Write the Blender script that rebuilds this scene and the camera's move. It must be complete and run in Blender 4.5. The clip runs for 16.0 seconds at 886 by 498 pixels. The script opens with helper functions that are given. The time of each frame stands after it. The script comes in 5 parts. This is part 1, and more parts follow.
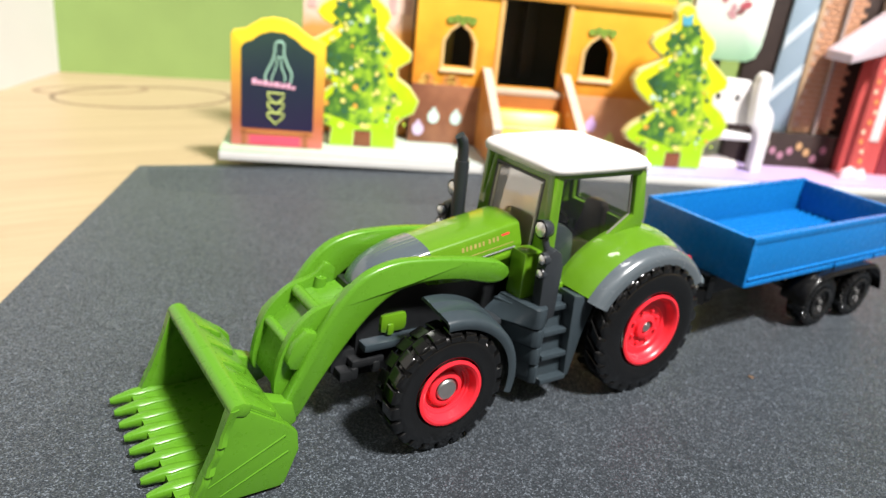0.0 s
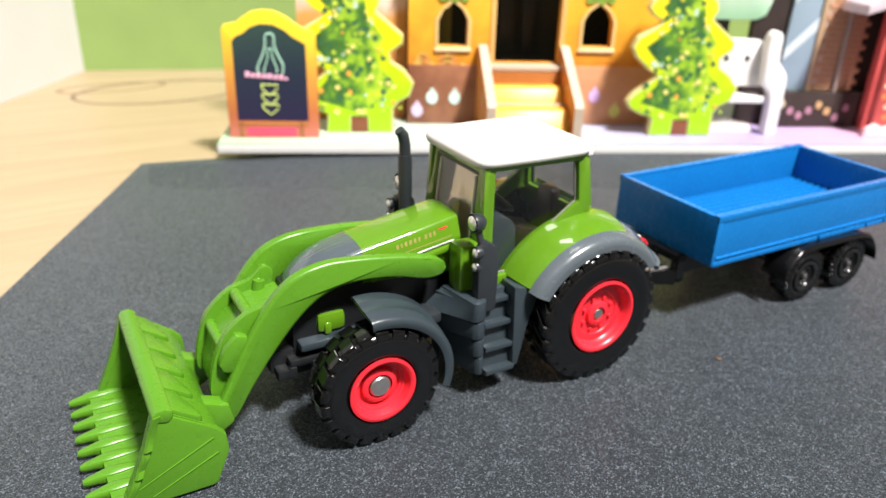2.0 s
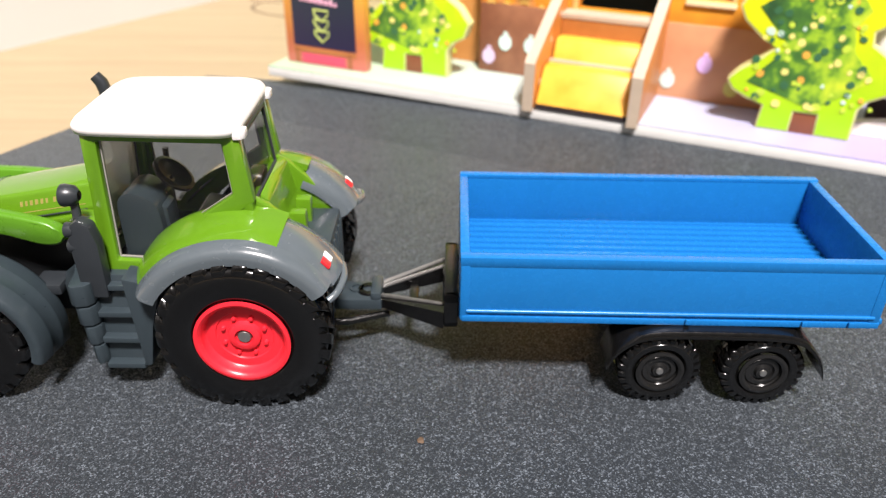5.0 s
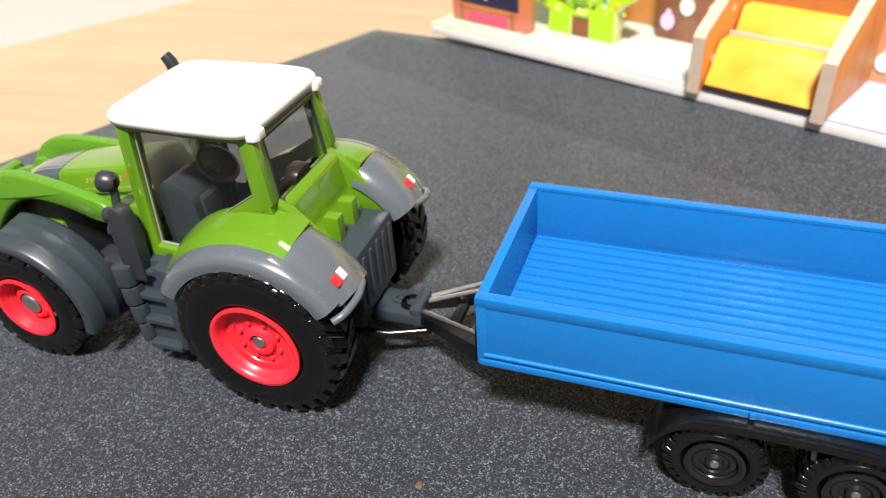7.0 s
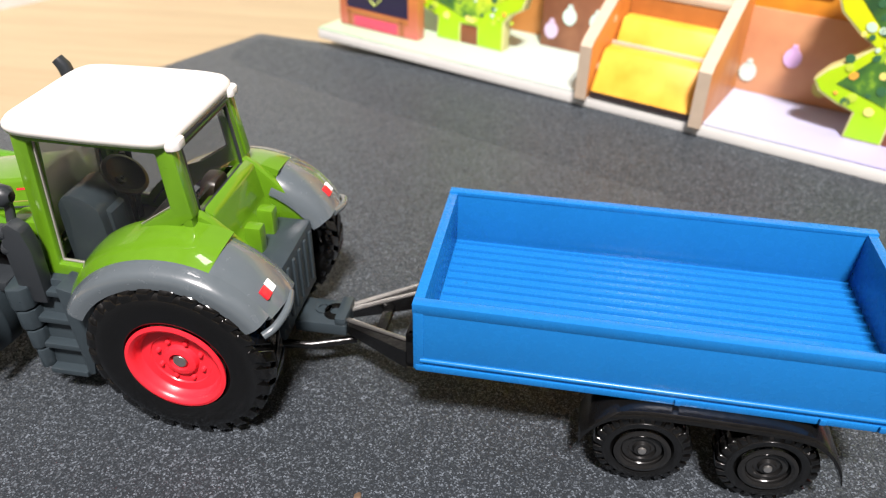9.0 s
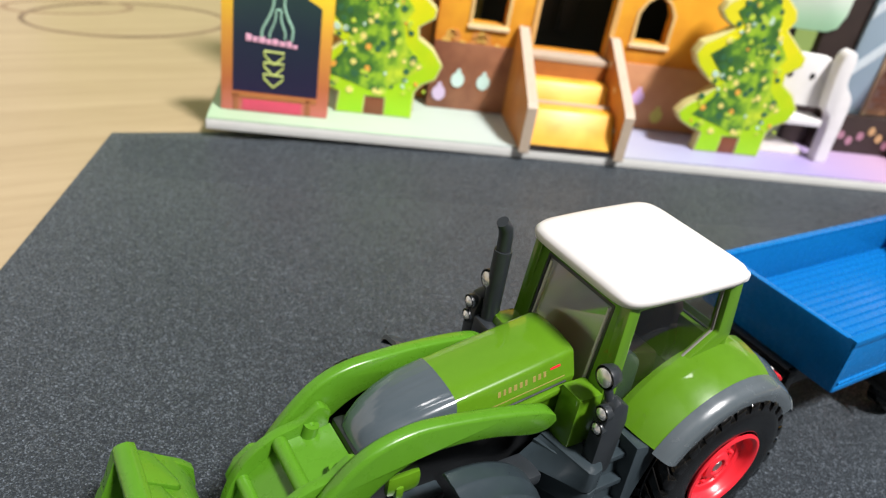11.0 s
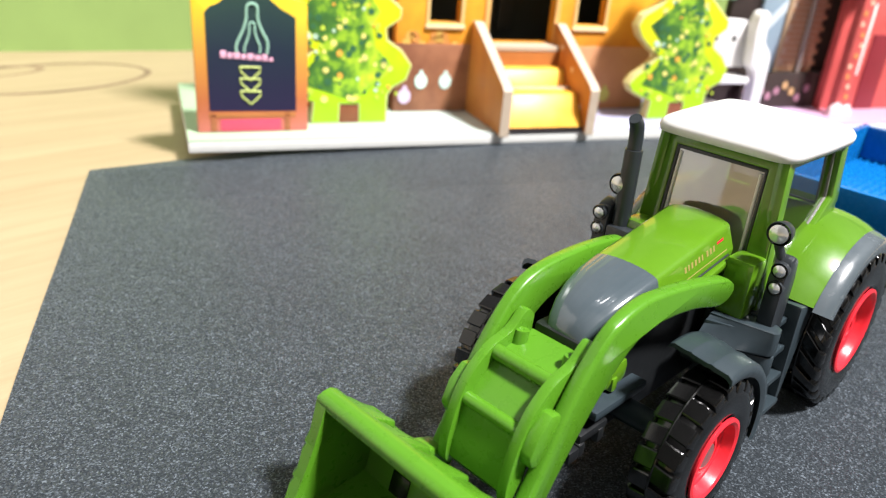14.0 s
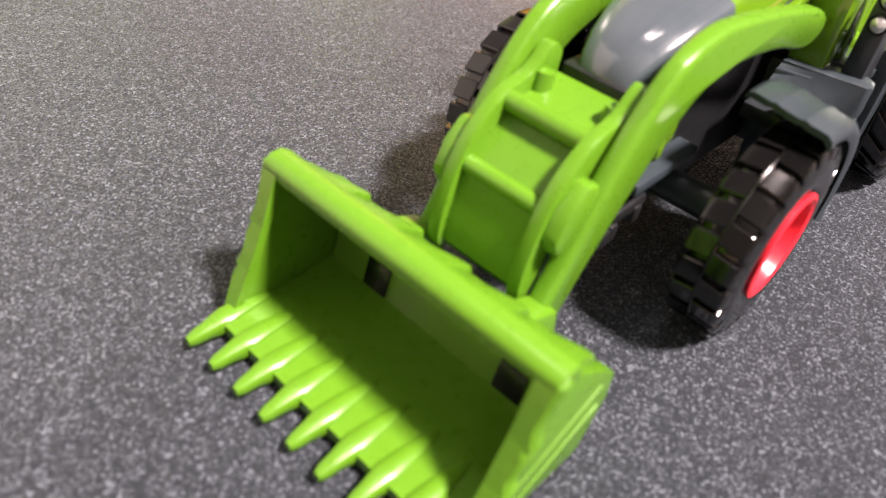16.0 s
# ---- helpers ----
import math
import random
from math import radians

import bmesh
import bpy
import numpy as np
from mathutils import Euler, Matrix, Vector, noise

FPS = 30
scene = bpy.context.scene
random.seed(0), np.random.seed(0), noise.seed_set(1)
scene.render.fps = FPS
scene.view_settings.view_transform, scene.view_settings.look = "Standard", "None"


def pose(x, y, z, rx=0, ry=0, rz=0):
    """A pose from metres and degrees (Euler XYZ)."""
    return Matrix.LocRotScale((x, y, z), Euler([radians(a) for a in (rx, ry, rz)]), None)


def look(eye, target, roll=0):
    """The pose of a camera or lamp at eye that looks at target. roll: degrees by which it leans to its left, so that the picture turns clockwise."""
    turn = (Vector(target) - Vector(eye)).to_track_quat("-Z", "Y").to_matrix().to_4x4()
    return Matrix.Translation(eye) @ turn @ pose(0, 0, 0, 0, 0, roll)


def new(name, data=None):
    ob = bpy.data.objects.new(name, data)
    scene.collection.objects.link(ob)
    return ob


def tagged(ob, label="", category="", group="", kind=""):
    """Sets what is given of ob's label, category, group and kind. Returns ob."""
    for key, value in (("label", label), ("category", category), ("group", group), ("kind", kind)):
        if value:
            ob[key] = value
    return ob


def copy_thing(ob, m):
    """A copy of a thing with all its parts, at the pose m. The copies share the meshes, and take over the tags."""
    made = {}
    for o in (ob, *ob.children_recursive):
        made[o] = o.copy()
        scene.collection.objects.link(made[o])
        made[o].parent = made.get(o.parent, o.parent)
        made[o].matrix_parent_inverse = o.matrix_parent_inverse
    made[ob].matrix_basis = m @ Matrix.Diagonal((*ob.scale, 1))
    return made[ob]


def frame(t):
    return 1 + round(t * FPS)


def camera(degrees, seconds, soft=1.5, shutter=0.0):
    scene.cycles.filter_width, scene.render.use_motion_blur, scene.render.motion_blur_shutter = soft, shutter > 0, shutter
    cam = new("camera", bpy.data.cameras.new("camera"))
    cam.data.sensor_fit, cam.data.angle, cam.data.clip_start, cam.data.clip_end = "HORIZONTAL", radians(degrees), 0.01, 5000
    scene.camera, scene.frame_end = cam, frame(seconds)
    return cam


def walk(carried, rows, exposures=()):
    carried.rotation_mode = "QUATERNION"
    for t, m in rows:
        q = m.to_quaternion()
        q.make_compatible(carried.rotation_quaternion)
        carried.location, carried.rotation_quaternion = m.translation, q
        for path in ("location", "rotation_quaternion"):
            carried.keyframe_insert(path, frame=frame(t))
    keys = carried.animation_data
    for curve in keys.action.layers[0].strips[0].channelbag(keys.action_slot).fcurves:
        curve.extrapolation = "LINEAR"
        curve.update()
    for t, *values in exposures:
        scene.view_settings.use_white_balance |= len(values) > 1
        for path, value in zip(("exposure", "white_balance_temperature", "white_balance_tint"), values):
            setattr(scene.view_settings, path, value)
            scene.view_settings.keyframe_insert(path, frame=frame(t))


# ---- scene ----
cam = camera(61.78, 16.0, soft=1.15)
cam.data.dof.use_dof, cam.data.dof.focus_distance, cam.data.dof.aperture_fstop = True, 0.085, 34
PATH = [
    (0, (-0.09119, -0.08277, 0.06338), (0.01825, 0.06749, -0.01041), 6.26),
    (0.5, (-0.08952, -0.08386, 0.06400), (0.01878, 0.06635, -0.01153), 4.27),
    (1, (-0.08794, -0.08436, 0.06420), (0.01891, 0.06650, -0.01213), 3.04),
    (1.5, (-0.08645, -0.08516, 0.06484), (0.01802, 0.06656, -0.01306), 2.66),
    (2, (-0.07539, -0.09142, 0.06851), (0.01879, 0.06443, -0.01420), 1.87),
    (2.5, (-0.06125, -0.09608, 0.07192), (0.02060, 0.06353, -0.01654), 0.88),
    (3, (-0.03597, -0.10243, 0.07474), (0.03961, 0.05868, -0.01654), 0.70),
    (3.2, (-0.02709, -0.10469, 0.07680), (0.04343, 0.05828, -0.01523), 0.52),
    (5.3, (0.02612, -0.09011, 0.06783), (0.02326, 0.08084, -0.03595), 1.21),
    (5.5, (0.02700, -0.08881, 0.06721), (0.02211, 0.08119, -0.03804), 1.52),
    (6, (0.03783, -0.08233, 0.07051), (0.01819, 0.08451, -0.03802), -0.46),
    (6.5, (0.04253, -0.07533, 0.07235), (-0.00058, 0.08446, -0.03993), -2.62),
    (7, (0.04618, -0.07317, 0.07185), (-0.01047, 0.08085, -0.04248), -4.06),
    (7.5, (0.04520, -0.07196, 0.06991), (-0.01332, 0.08061, -0.04540), -3.96),
    (8, (0.04563, -0.07211, 0.06992), (-0.01150, 0.08147, -0.04475), -3.62),
    (8.5, (0.04668, -0.07370, 0.07064), (0.00121, 0.08326, -0.04466), -1.94),
    (8.7, (0.04592, -0.07491, 0.07115), (0.00746, 0.08454, -0.04329), -1.13),
    (10.8, (-0.06600, -0.05500, 0.08010), (0.03370, 0.08900, -0.01900), 11.17),
    (11, (-0.07540, -0.04900, 0.07775), (0.03270, 0.09400, -0.02700), 10.12),
    (11.5, (-0.08918, -0.04528, 0.06933), (0.02221, 0.08715, -0.03095), 9.08),
    (12, (-0.09709, -0.04163, 0.06776), (0.01549, 0.09243, -0.02896), 8.31),
    (12.5, (-0.10439, -0.03317, 0.06346), (0.01976, 0.09342, -0.02907), 8.14),
    (13, (-0.10377, -0.03594, 0.06086), (0.02680, 0.08863, -0.02535), 4.54),
    (13.5, (-0.10508, -0.03632, 0.06011), (0.02960, 0.08841, -0.01929), 4.72),
    (14, (-0.10439, -0.03568, 0.05877), (0.02890, 0.08806, -0.02441), 4.83),
    (14.5, (-0.10088, -0.03208, 0.05579), (0.02795, 0.08500, -0.04267), 5.31),
    (15, (-0.09723, -0.02791, 0.05096), (0.02770, 0.07889, -0.06300), 6.48),
    (15.5, (-0.09497, -0.02516, 0.04739), (0.02801, 0.07295, -0.07612), 7.62),
    (16, (-0.09338, -0.02374, 0.04504), (0.02626, 0.06958, -0.08525), 8.09),
]
EXPOSURES = [(0.0, 0.2, 6600, 13), (3.2, 0.22, 6600, 14), (5.3, 0.12, 6750, 18), (8.7, 0.12, 6750, 18), (10.8, -0.3, 6450, 13), (11.1, -0.24, 6450, 13), (11.6, 0.08, 6450, 12), (12.5, 0.16, 6400, 11), (13.6, 0.28, 6400, 12), (14.5, 0.4, 6450, 16), (15.2, 0.72, 6800, 26), (16.0, 0.80, 7400, 31)]
walk(cam, [(t, look(eye, target, roll)) for t, eye, target, roll in PATH], exposures=EXPOSURES)

# ---------------------------------------------------------------- room light
world = bpy.data.worlds.new("world")
scene.world = world
world.use_nodes = True
world.node_tree.nodes["Background"].inputs[0].default_value = (1.0, 0.97, 0.92, 1)
world.node_tree.nodes["Background"].inputs[1].default_value = 0.01


def area_lamp(name, eye, target, sx, sy, watts, colour):
    data = bpy.data.lights.new(name, "AREA")
    data.shape, data.size, data.size_y, data.energy, data.color = "RECTANGLE", sx, sy, watts, colour
    ob = new(name, data)
    ob.matrix_world = look(eye, target)
    return ob


# two ceiling lamps of the room
area_lamp("ceiling_lamp_main", (0.30, -1.26, 2.25), (0.0, 0.02, 0.0), 0.36, 0.26, 176, (1.0, 0.985, 0.955))
area_lamp("ceiling_lamp_second", (0.09, 0.20, 2.35), (0.0, 0.02, 0.0), 0.45, 0.21, 5, (1.0, 0.985, 0.955))

# ---------------------------------------------------------------- materials


def material(name, colour, rough=0.5, metal=0.0, coat=0.0, grain=0.06, scale=900.0, bump=0.0, bscale=1500.0, spec=0.5, second=None):
    """A procedural surface: base colour varied at two scales, uneven gloss, fine relief."""
    m = bpy.data.materials.new(name)
    m.use_nodes = True
    nt = m.node_tree
    n, link = nt.nodes, nt.links.new
    p = n["Principled BSDF"]
    tc = n.new("ShaderNodeTexCoord")
    big, fine = n.new("ShaderNodeTexNoise"), n.new("ShaderNodeTexNoise")
    big.inputs["Scale"].default_value, fine.inputs["Scale"].default_value = scale * 0.12, scale
    big.inputs["Detail"].default_value = fine.inputs["Detail"].default_value = 4
    link(tc.outputs["Object"], big.inputs["Vector"])
    link(tc.outputs["Object"], fine.inputs["Vector"])
    add = n.new("ShaderNodeMath")
    add.operation = "ADD"
    link(big.outputs["Fac"], add.inputs[0])
    link(fine.outputs["Fac"], add.inputs[1])
    ramp = n.new("ShaderNodeMapRange")
    ramp.inputs["From Min"].default_value, ramp.inputs["From Max"].default_value = 0.6, 1.4
    link(add.outputs[0], ramp.inputs["Value"])
    mix = n.new("ShaderNodeMix")
    mix.data_type = "RGBA"
    lo = [c * (1 - grain) for c in colour]
    hi = [min(1, c * (1 + grain)) for c in (second or colour)]
    mix.inputs["A"].default_value, mix.inputs["B"].default_value = (*lo, 1), (*hi, 1)
    link(ramp.outputs["Result"], mix.inputs["Factor"])
    link(mix.outputs["Result"], p.inputs["Base Color"])
    rr = n.new("ShaderNodeMapRange")
    rr.inputs["To Min"].default_value, rr.inputs["To Max"].default_value = max(0.02, rough - 0.07), min(1, rough + 0.09)
    link(fine.outputs["Fac"], rr.inputs["Value"])
    link(rr.outputs["Result"], p.inputs["Roughness"])
    p.inputs["Metallic"].default_value = metal
    p.inputs["Coat Weight"].default_value = coat
    p.inputs["Coat Roughness"].default_value = 0.05
    p.inputs["Specular IOR Level"].default_value = spec
    if bump:
        b = n.new("ShaderNodeBump")
        t = n.new("ShaderNodeTexNoise")
        t.inputs["Scale"].default_value, t.inputs["Detail"].default_value = bscale, 3
        link(tc.outputs["Object"], t.inputs["Vector"])
        b.inputs["Strength"].default_value, b.inputs["Distance"].default_value = bump, 0.0003
        link(t.outputs["Fac"], b.inputs["Height"])
        link(b.outputs["Normal"], p.inputs["Normal"])
    return m


def foam_material():
    """Dark blue-grey craft foam with a fine glittering grain."""
    m = bpy.data.materials.new("foam_black")
    m.use_nodes = True
    nt = m.node_tree
    n, link = nt.nodes, nt.links.new
    p = n["Principled BSDF"]
    tc = n.new("ShaderNodeTexCoord")
    cell = n.new("ShaderNodeTexVoronoi")
    cell.inputs["Scale"].default_value = 5600
    link(tc.outputs["Object"], cell.inputs["Vector"])
    wide = n.new("ShaderNodeTexNoise")
    wide.inputs["Scale"].default_value, wide.inputs["Detail"].default_value = 40, 3
    link(tc.outputs["Object"], wide.inputs["Vector"])
    sep = n.new("ShaderNodeSeparateColor")
    link(cell.outputs["Color"], sep.inputs["Color"])
    mul = n.new("ShaderNodeMath")
    mul.operation = "POWER"
    mul.inputs[1].default_value = 5.0
    link(sep.outputs["Red"], mul.inputs[0])
    mix = n.new("ShaderNodeMix")
    mix.data_type = "RGBA"
    mix.inputs["A"].default_value, mix.inputs["B"].default_value = (0.0158, 0.0189, 0.0224, 1), (0.116, 0.136, 0.158, 1)
    clump, cm, cr = n.new("ShaderNodeTexNoise"), n.new("ShaderNodeMath"), n.new("ShaderNodeMapRange")
    clump.inputs["Scale"].default_value, clump.inputs["Detail"].default_value = 1500, 2
    link(tc.outputs["Object"], clump.inputs["Vector"])
    cr.inputs["From Min"].default_value, cr.inputs["From Max"].default_value = 0.3, 0.7
    cr.inputs["To Min"].default_value, cr.inputs["To Max"].default_value = 0.35, 1.5
    link(clump.outputs["Fac"], cr.inputs["Value"])
    cm.operation = "MULTIPLY"
    link(mul.outputs[0], cm.inputs[0])
    link(cr.outputs["Result"], cm.inputs[1])
    link(cm.outputs[0], mix.inputs["Factor"])
    tone = n.new("ShaderNodeMix")
    tone.data_type, tone.blend_type = "RGBA", "MULTIPLY"
    tone.inputs["Factor"].default_value = 1
    tr = n.new("ShaderNodeMapRange")
    tr.inputs["To Min"].default_value, tr.inputs["To Max"].default_value = 0.8, 1.2
    link(wide.outputs["Fac"], tr.inputs["Value"])
    link(mix.outputs["Result"], tone.inputs["A"])
    link(tr.outputs["Result"], tone.inputs["B"])
    link(tone.outputs["Result"], p.inputs["Base Color"])
    p.inputs["Roughness"].default_value = 0.35
    p.inputs["Specular IOR Level"].default_value = 0.12
    p.inputs["Sheen Weight"].default_value = 0.19
    p.inputs["Sheen Roughness"].default_value = 0.5
    p.inputs["Sheen Tint"].default_value = (0.83, 0.93, 1.0, 1)
    p.inputs["Specular Tint"].default_value = (0.72, 0.86, 1.0, 1)
    # every grain is a small facet turned its own way
    flake = n.new("ShaderNodeTexVoronoi")
    flake.inputs["Scale"].default_value = 5400
    link(tc.outputs["Object"], flake.inputs["Vector"])
    geo, sub_, mad, nrm = n.new("ShaderNodeNewGeometry"), n.new("ShaderNodeVectorMath"), n.new("ShaderNodeVectorMath"), n.new("ShaderNodeVectorMath")
    sub_.operation, mad.operation, nrm.operation = "SUBTRACT", "MULTIPLY_ADD", "NORMALIZE"
    sub_.inputs[1].default_value = (0.5, 0.5, 0.5)
    mad.inputs[1].default_value = (0.46, 0.46, 0.28)
    link(flake.outputs["Color"], sub_.inputs[0])
    link(sub_.outputs[0], mad.inputs[0])
    link(geo.outputs["Normal"], mad.inputs[2])
    link(mad.outputs[0], nrm.inputs[0])
    link(nrm.outputs[0], p.inputs["Normal"])
    return m


def wood_material(name, light, dark, turn, stretch=14.0, scale=60.0, rough=0.45):
    """Pale laminate with long streaks of grain."""
    m = bpy.data.materials.new(name)
    m.use_nodes = True
    nt = m.node_tree
    n, link = nt.nodes, nt.links.new
    p = n["Principled BSDF"]
    tc, mp = n.new("ShaderNodeTexCoord"), n.new("ShaderNodeMapping")
    mp.inputs["Rotation"].default_value = (0, 0, turn)
    mp.inputs["Scale"].default_value = (1, stretch, 1)
    link(tc.outputs["Object"], mp.inputs["Vector"])
    a, c = n.new("ShaderNodeTexNoise"), n.new("ShaderNodeTexNoise")
    a.inputs["Scale"].default_value, a.inputs["Detail"].default_value, a.inputs["Distortion"].default_value = scale * 0.25, 6, 0.6
    c.inputs["Scale"].default_value, c.inputs["Detail"].default_value = scale * 2.2, 5
    link(mp.outputs["Vector"], a.inputs["Vector"])
    link(mp.outputs["Vector"], c.inputs["Vector"])
    add = n.new("ShaderNodeMath")
    add.operation = "MULTIPLY_ADD"
    add.inputs[1].default_value = 0.35
    link(c.outputs["Fac"], add.inputs[0])
    link(a.outputs["Fac"], add.inputs[2])
    r = n.new("ShaderNodeMapRange")
    r.inputs["From Min"].default_value, r.inputs["From Max"].default_value = 0.45, 0.9
    link(add.outputs[0], r.inputs["Value"])
    mix = n.new("ShaderNodeMix")
    mix.data_type = "RGBA"
    mix.inputs["A"].default_value, mix.inputs["B"].default_value = (*dark, 1), (*light, 1)
    link(r.outputs["Result"], mix.inputs["Factor"])
    link(mix.outputs["Result"], p.inputs["Base Color"])
    p.inputs["Roughness"].default_value = rough
    return m


def print_material(name, stops, axis="Z", lo=0.0, hi=0.05, rough=0.45, mottle=0.25, scale=220.0, spots=()):
    """A printed board: colours that run along one axis, mottled like offset print, with printed spots."""
    m = bpy.data.materials.new(name)
    m.use_nodes = True
    nt = m.node_tree
    n, link = nt.nodes, nt.links.new
    p = n["Principled BSDF"]
    tc, sep = n.new("ShaderNodeTexCoord"), n.new("ShaderNodeSeparateXYZ")
    link(tc.outputs["Object"], sep.inputs["Vector"])
    r = n.new("ShaderNodeMapRange")
    r.inputs["From Min"].default_value, r.inputs["From Max"].default_value = lo, hi
    link(sep.outputs[axis], r.inputs["Value"])
    ns = n.new("ShaderNodeTexNoise")
    ns.inputs["Scale"].default_value, ns.inputs["Detail"].default_value = scale, 4
    link(tc.outputs["Object"], ns.inputs["Vector"])
    ma = n.new("ShaderNodeMath")
    ma.operation = "MULTIPLY_ADD"
    ma.inputs[1].default_value = mottle
    sub = n.new("ShaderNodeMath")
    sub.operation = "SUBTRACT"
    sub.inputs[1].default_value = 0.5
    link(ns.outputs["Fac"], sub.inputs[0])
    link(sub.outputs[0], ma.inputs[0])
    link(r.outputs["Result"], ma.inputs[2])
    ramp = n.new("ShaderNodeValToRGB")
    e = ramp.color_ramp.elements
    while len(e) < len(stops):
        e.new(0.5)
    for i, (pos, col) in enumerate(stops):
        e[i].position, e[i].color = pos, (*col, 1)
    link(ma.outputs[0], ramp.inputs["Fac"])
    out = ramp.outputs["Color"]
    for sc, low, col in spots:
        v = n.new("ShaderNodeTexVoronoi")
        v.inputs["Scale"].default_value = sc
        link(tc.outputs["Object"], v.inputs["Vector"])
        s = n.new("ShaderNodeMapRange")
        s.inputs["From Min"].default_value, s.inputs["From Max"].default_value = low, low * 0.75
        link(v.outputs["Distance"], s.inputs["Value"])
        mx = n.new("ShaderNodeMix")
        mx.data_type = "RGBA"
        link(s.outputs["Result"], mx.inputs["Factor"])
        link(out, mx.inputs["A"])
        mx.inputs["B"].default_value = (*col, 1)
        out = mx.outputs["Result"]
    link(out, p.inputs["Base Color"])
    p.inputs["Roughness"].default_value = rough
    return m


def glass_material(name, tint, rough=0.03, haze=0.012, gloss=0.03):
    m = bpy.data.materials.new(name)
    m.use_nodes = True
    nt = m.node_tree
    n, link = nt.nodes, nt.links.new
    out = n["Material Output"]
    n.remove(n["Principled BSDF"])
    tr, gl, mx, fr = n.new("ShaderNodeBsdfTransparent"), n.new("ShaderNodeBsdfGlossy"), n.new("ShaderNodeMixShader"), n.new("ShaderNodeMapRange")
    tr.inputs["Color"].default_value = (*tint, 1)
    gl.inputs["Roughness"].default_value = rough
    face = n.new("ShaderNodeLayerWeight")
    face.inputs["Blend"].default_value = 0.3
    fr.inputs["To Min"].default_value, fr.inputs["To Max"].default_value = gloss, gloss + 0.31
    link(face.outputs["Facing"], fr.inputs["Value"])
    link(fr.outputs[0], mx.inputs["Fac"])
    link(tr.outputs[0], mx.inputs[1])
    link(gl.outputs[0], mx.inputs[2])
    # a pale translucent share paints haze over the pane
    veil, both = n.new("ShaderNodeBsdfTranslucent"), n.new("ShaderNodeMixShader")
    veil.inputs["Color"].default_value = (0.85, 0.76, 0.70, 1)
    both.inputs["Fac"].default_value = haze
    link(mx.outputs[0], both.inputs[1])
    link(veil.outputs[0], both.inputs[2])
    link(both.outputs[0], out.inputs["Surface"])
    return m


FOAM = foam_material()
TABLE_WOOD = wood_material("table_laminate", (0.385, 0.295, 0.178), (0.315, 0.235, 0.135), radians(-14))
PAINT = material("die_cast_green", (0.082, 0.198, 0.008), 0.3, coat=1.0, grain=0.05, bump=0.03, bscale=700, spec=0.15)
PLASTIC_GREEN = material("moulded_green", (0.070, 0.203, 0.011), 0.28, grain=0.05, bump=0.05, bscale=500, spec=0.45)
# paler, glossier copy of the moulded green, with reflected sheen put into the colour
SHEEN_GREEN = material("moulded_green_sheen", (0.095, 0.235, 0.025), 0.16, grain=0.08, scale=500, bump=0.03, bscale=500, spec=0.6)
PLASTIC_GREY = material("moulded_grey", (0.026, 0.037, 0.044), 0.30, grain=0.08, bump=0.06, bscale=900)
PLASTIC_DARK = material("moulded_charcoal", (0.021, 0.025, 0.029), 0.32, grain=0.1, bump=0.06, bscale=900)
UNDERBODY = material("underbody_black", (0.008, 0.009, 0.010), 0.4, grain=0.15, bump=0.08, bscale=900)
SLATE = material("slate_grey_paint", (0.080, 0.098, 0.110), 0.24, coat=0.8, grain=0.04, bump=0.012, bscale=500)
NOSE_GREY = material("nose_grey_paint", (0.060, 0.078, 0.090), 0.2, coat=1.0, grain=0.03, bump=0.01, bscale=400)
TYRE_BLACK = material("tyre_black", (0.0035, 0.0035, 0.0035), 0.13, grain=0.1, bump=0.03, bscale=500, spec=0.55)
TRAILER_BLACK = material("chassis_black", (0.004, 0.004, 0.004), 0.20, grain=0.15, bump=0.12, bscale=1400, spec=0.5)
RIM_BLACK = material("rim_black", (0.010, 0.010, 0.010), 0.2, grain=0.1, bump=0.05, bscale=900)
RIM_RED = material("rim_red", (0.72, 0.022, 0.035), 0.3, grain=0.05, bump=0.03)
ROOF_WHITE = material("roof_white", (0.68, 0.665, 0.65), 0.4, grain=0.03)
BLUE = material("trailer_blue", (0.003, 0.136, 0.400), 0.26, grain=0.05, bump=0.03, bscale=400, spec=0.32)
CHROME = material("silver_lamp", (0.72, 0.72, 0.70), 0.25, metal=0.7, grain=0.05)
STEEL = material("bare_steel", (0.46, 0.45, 0.43), 0.3, metal=0.9, grain=0.1)
GOLD = material("gold_print", (0.24, 0.20, 0.055), 0.4, grain=0.1)
RED_PRINT = material("red_print", (0.62, 0.02, 0.03), 0.35)
WHITE_PRINT = material("white_print", (0.85, 0.85, 0.85), 0.35)
GLASS = glass_material("clear_window", (0.92, 0.915, 0.90))
# windscreen: haze and gloss raised to stand in for a pale reflection
HAZED = glass_material("hazed_window", (0.94, 0.92, 0.90), haze=0.30, gloss=0.42)
# opaque pale colours that paint highlights along the clear panes' edges
EDGE_HIGHLIGHT = material("pane_edge_highlight", (0.24, 0.23, 0.21), 0.15, grain=0.05, spec=0.8)
RIDGE_HIGHLIGHT = material("pane_ridge_highlight", (0.60, 0.57, 0.52), 0.12, grain=0.05, spec=0.8)
CABIN = material("cabin_dark", (0.024, 0.027, 0.033), 0.30, grain=0.1, bump=0.05)
EDGE_MDF = material("board_edge", (0.46, 0.37, 0.28), 0.6, grain=0.08, scale=500)

# ---------------------------------------------------------------- mesh tools (millimetres in, metres out)
MM = 0.001


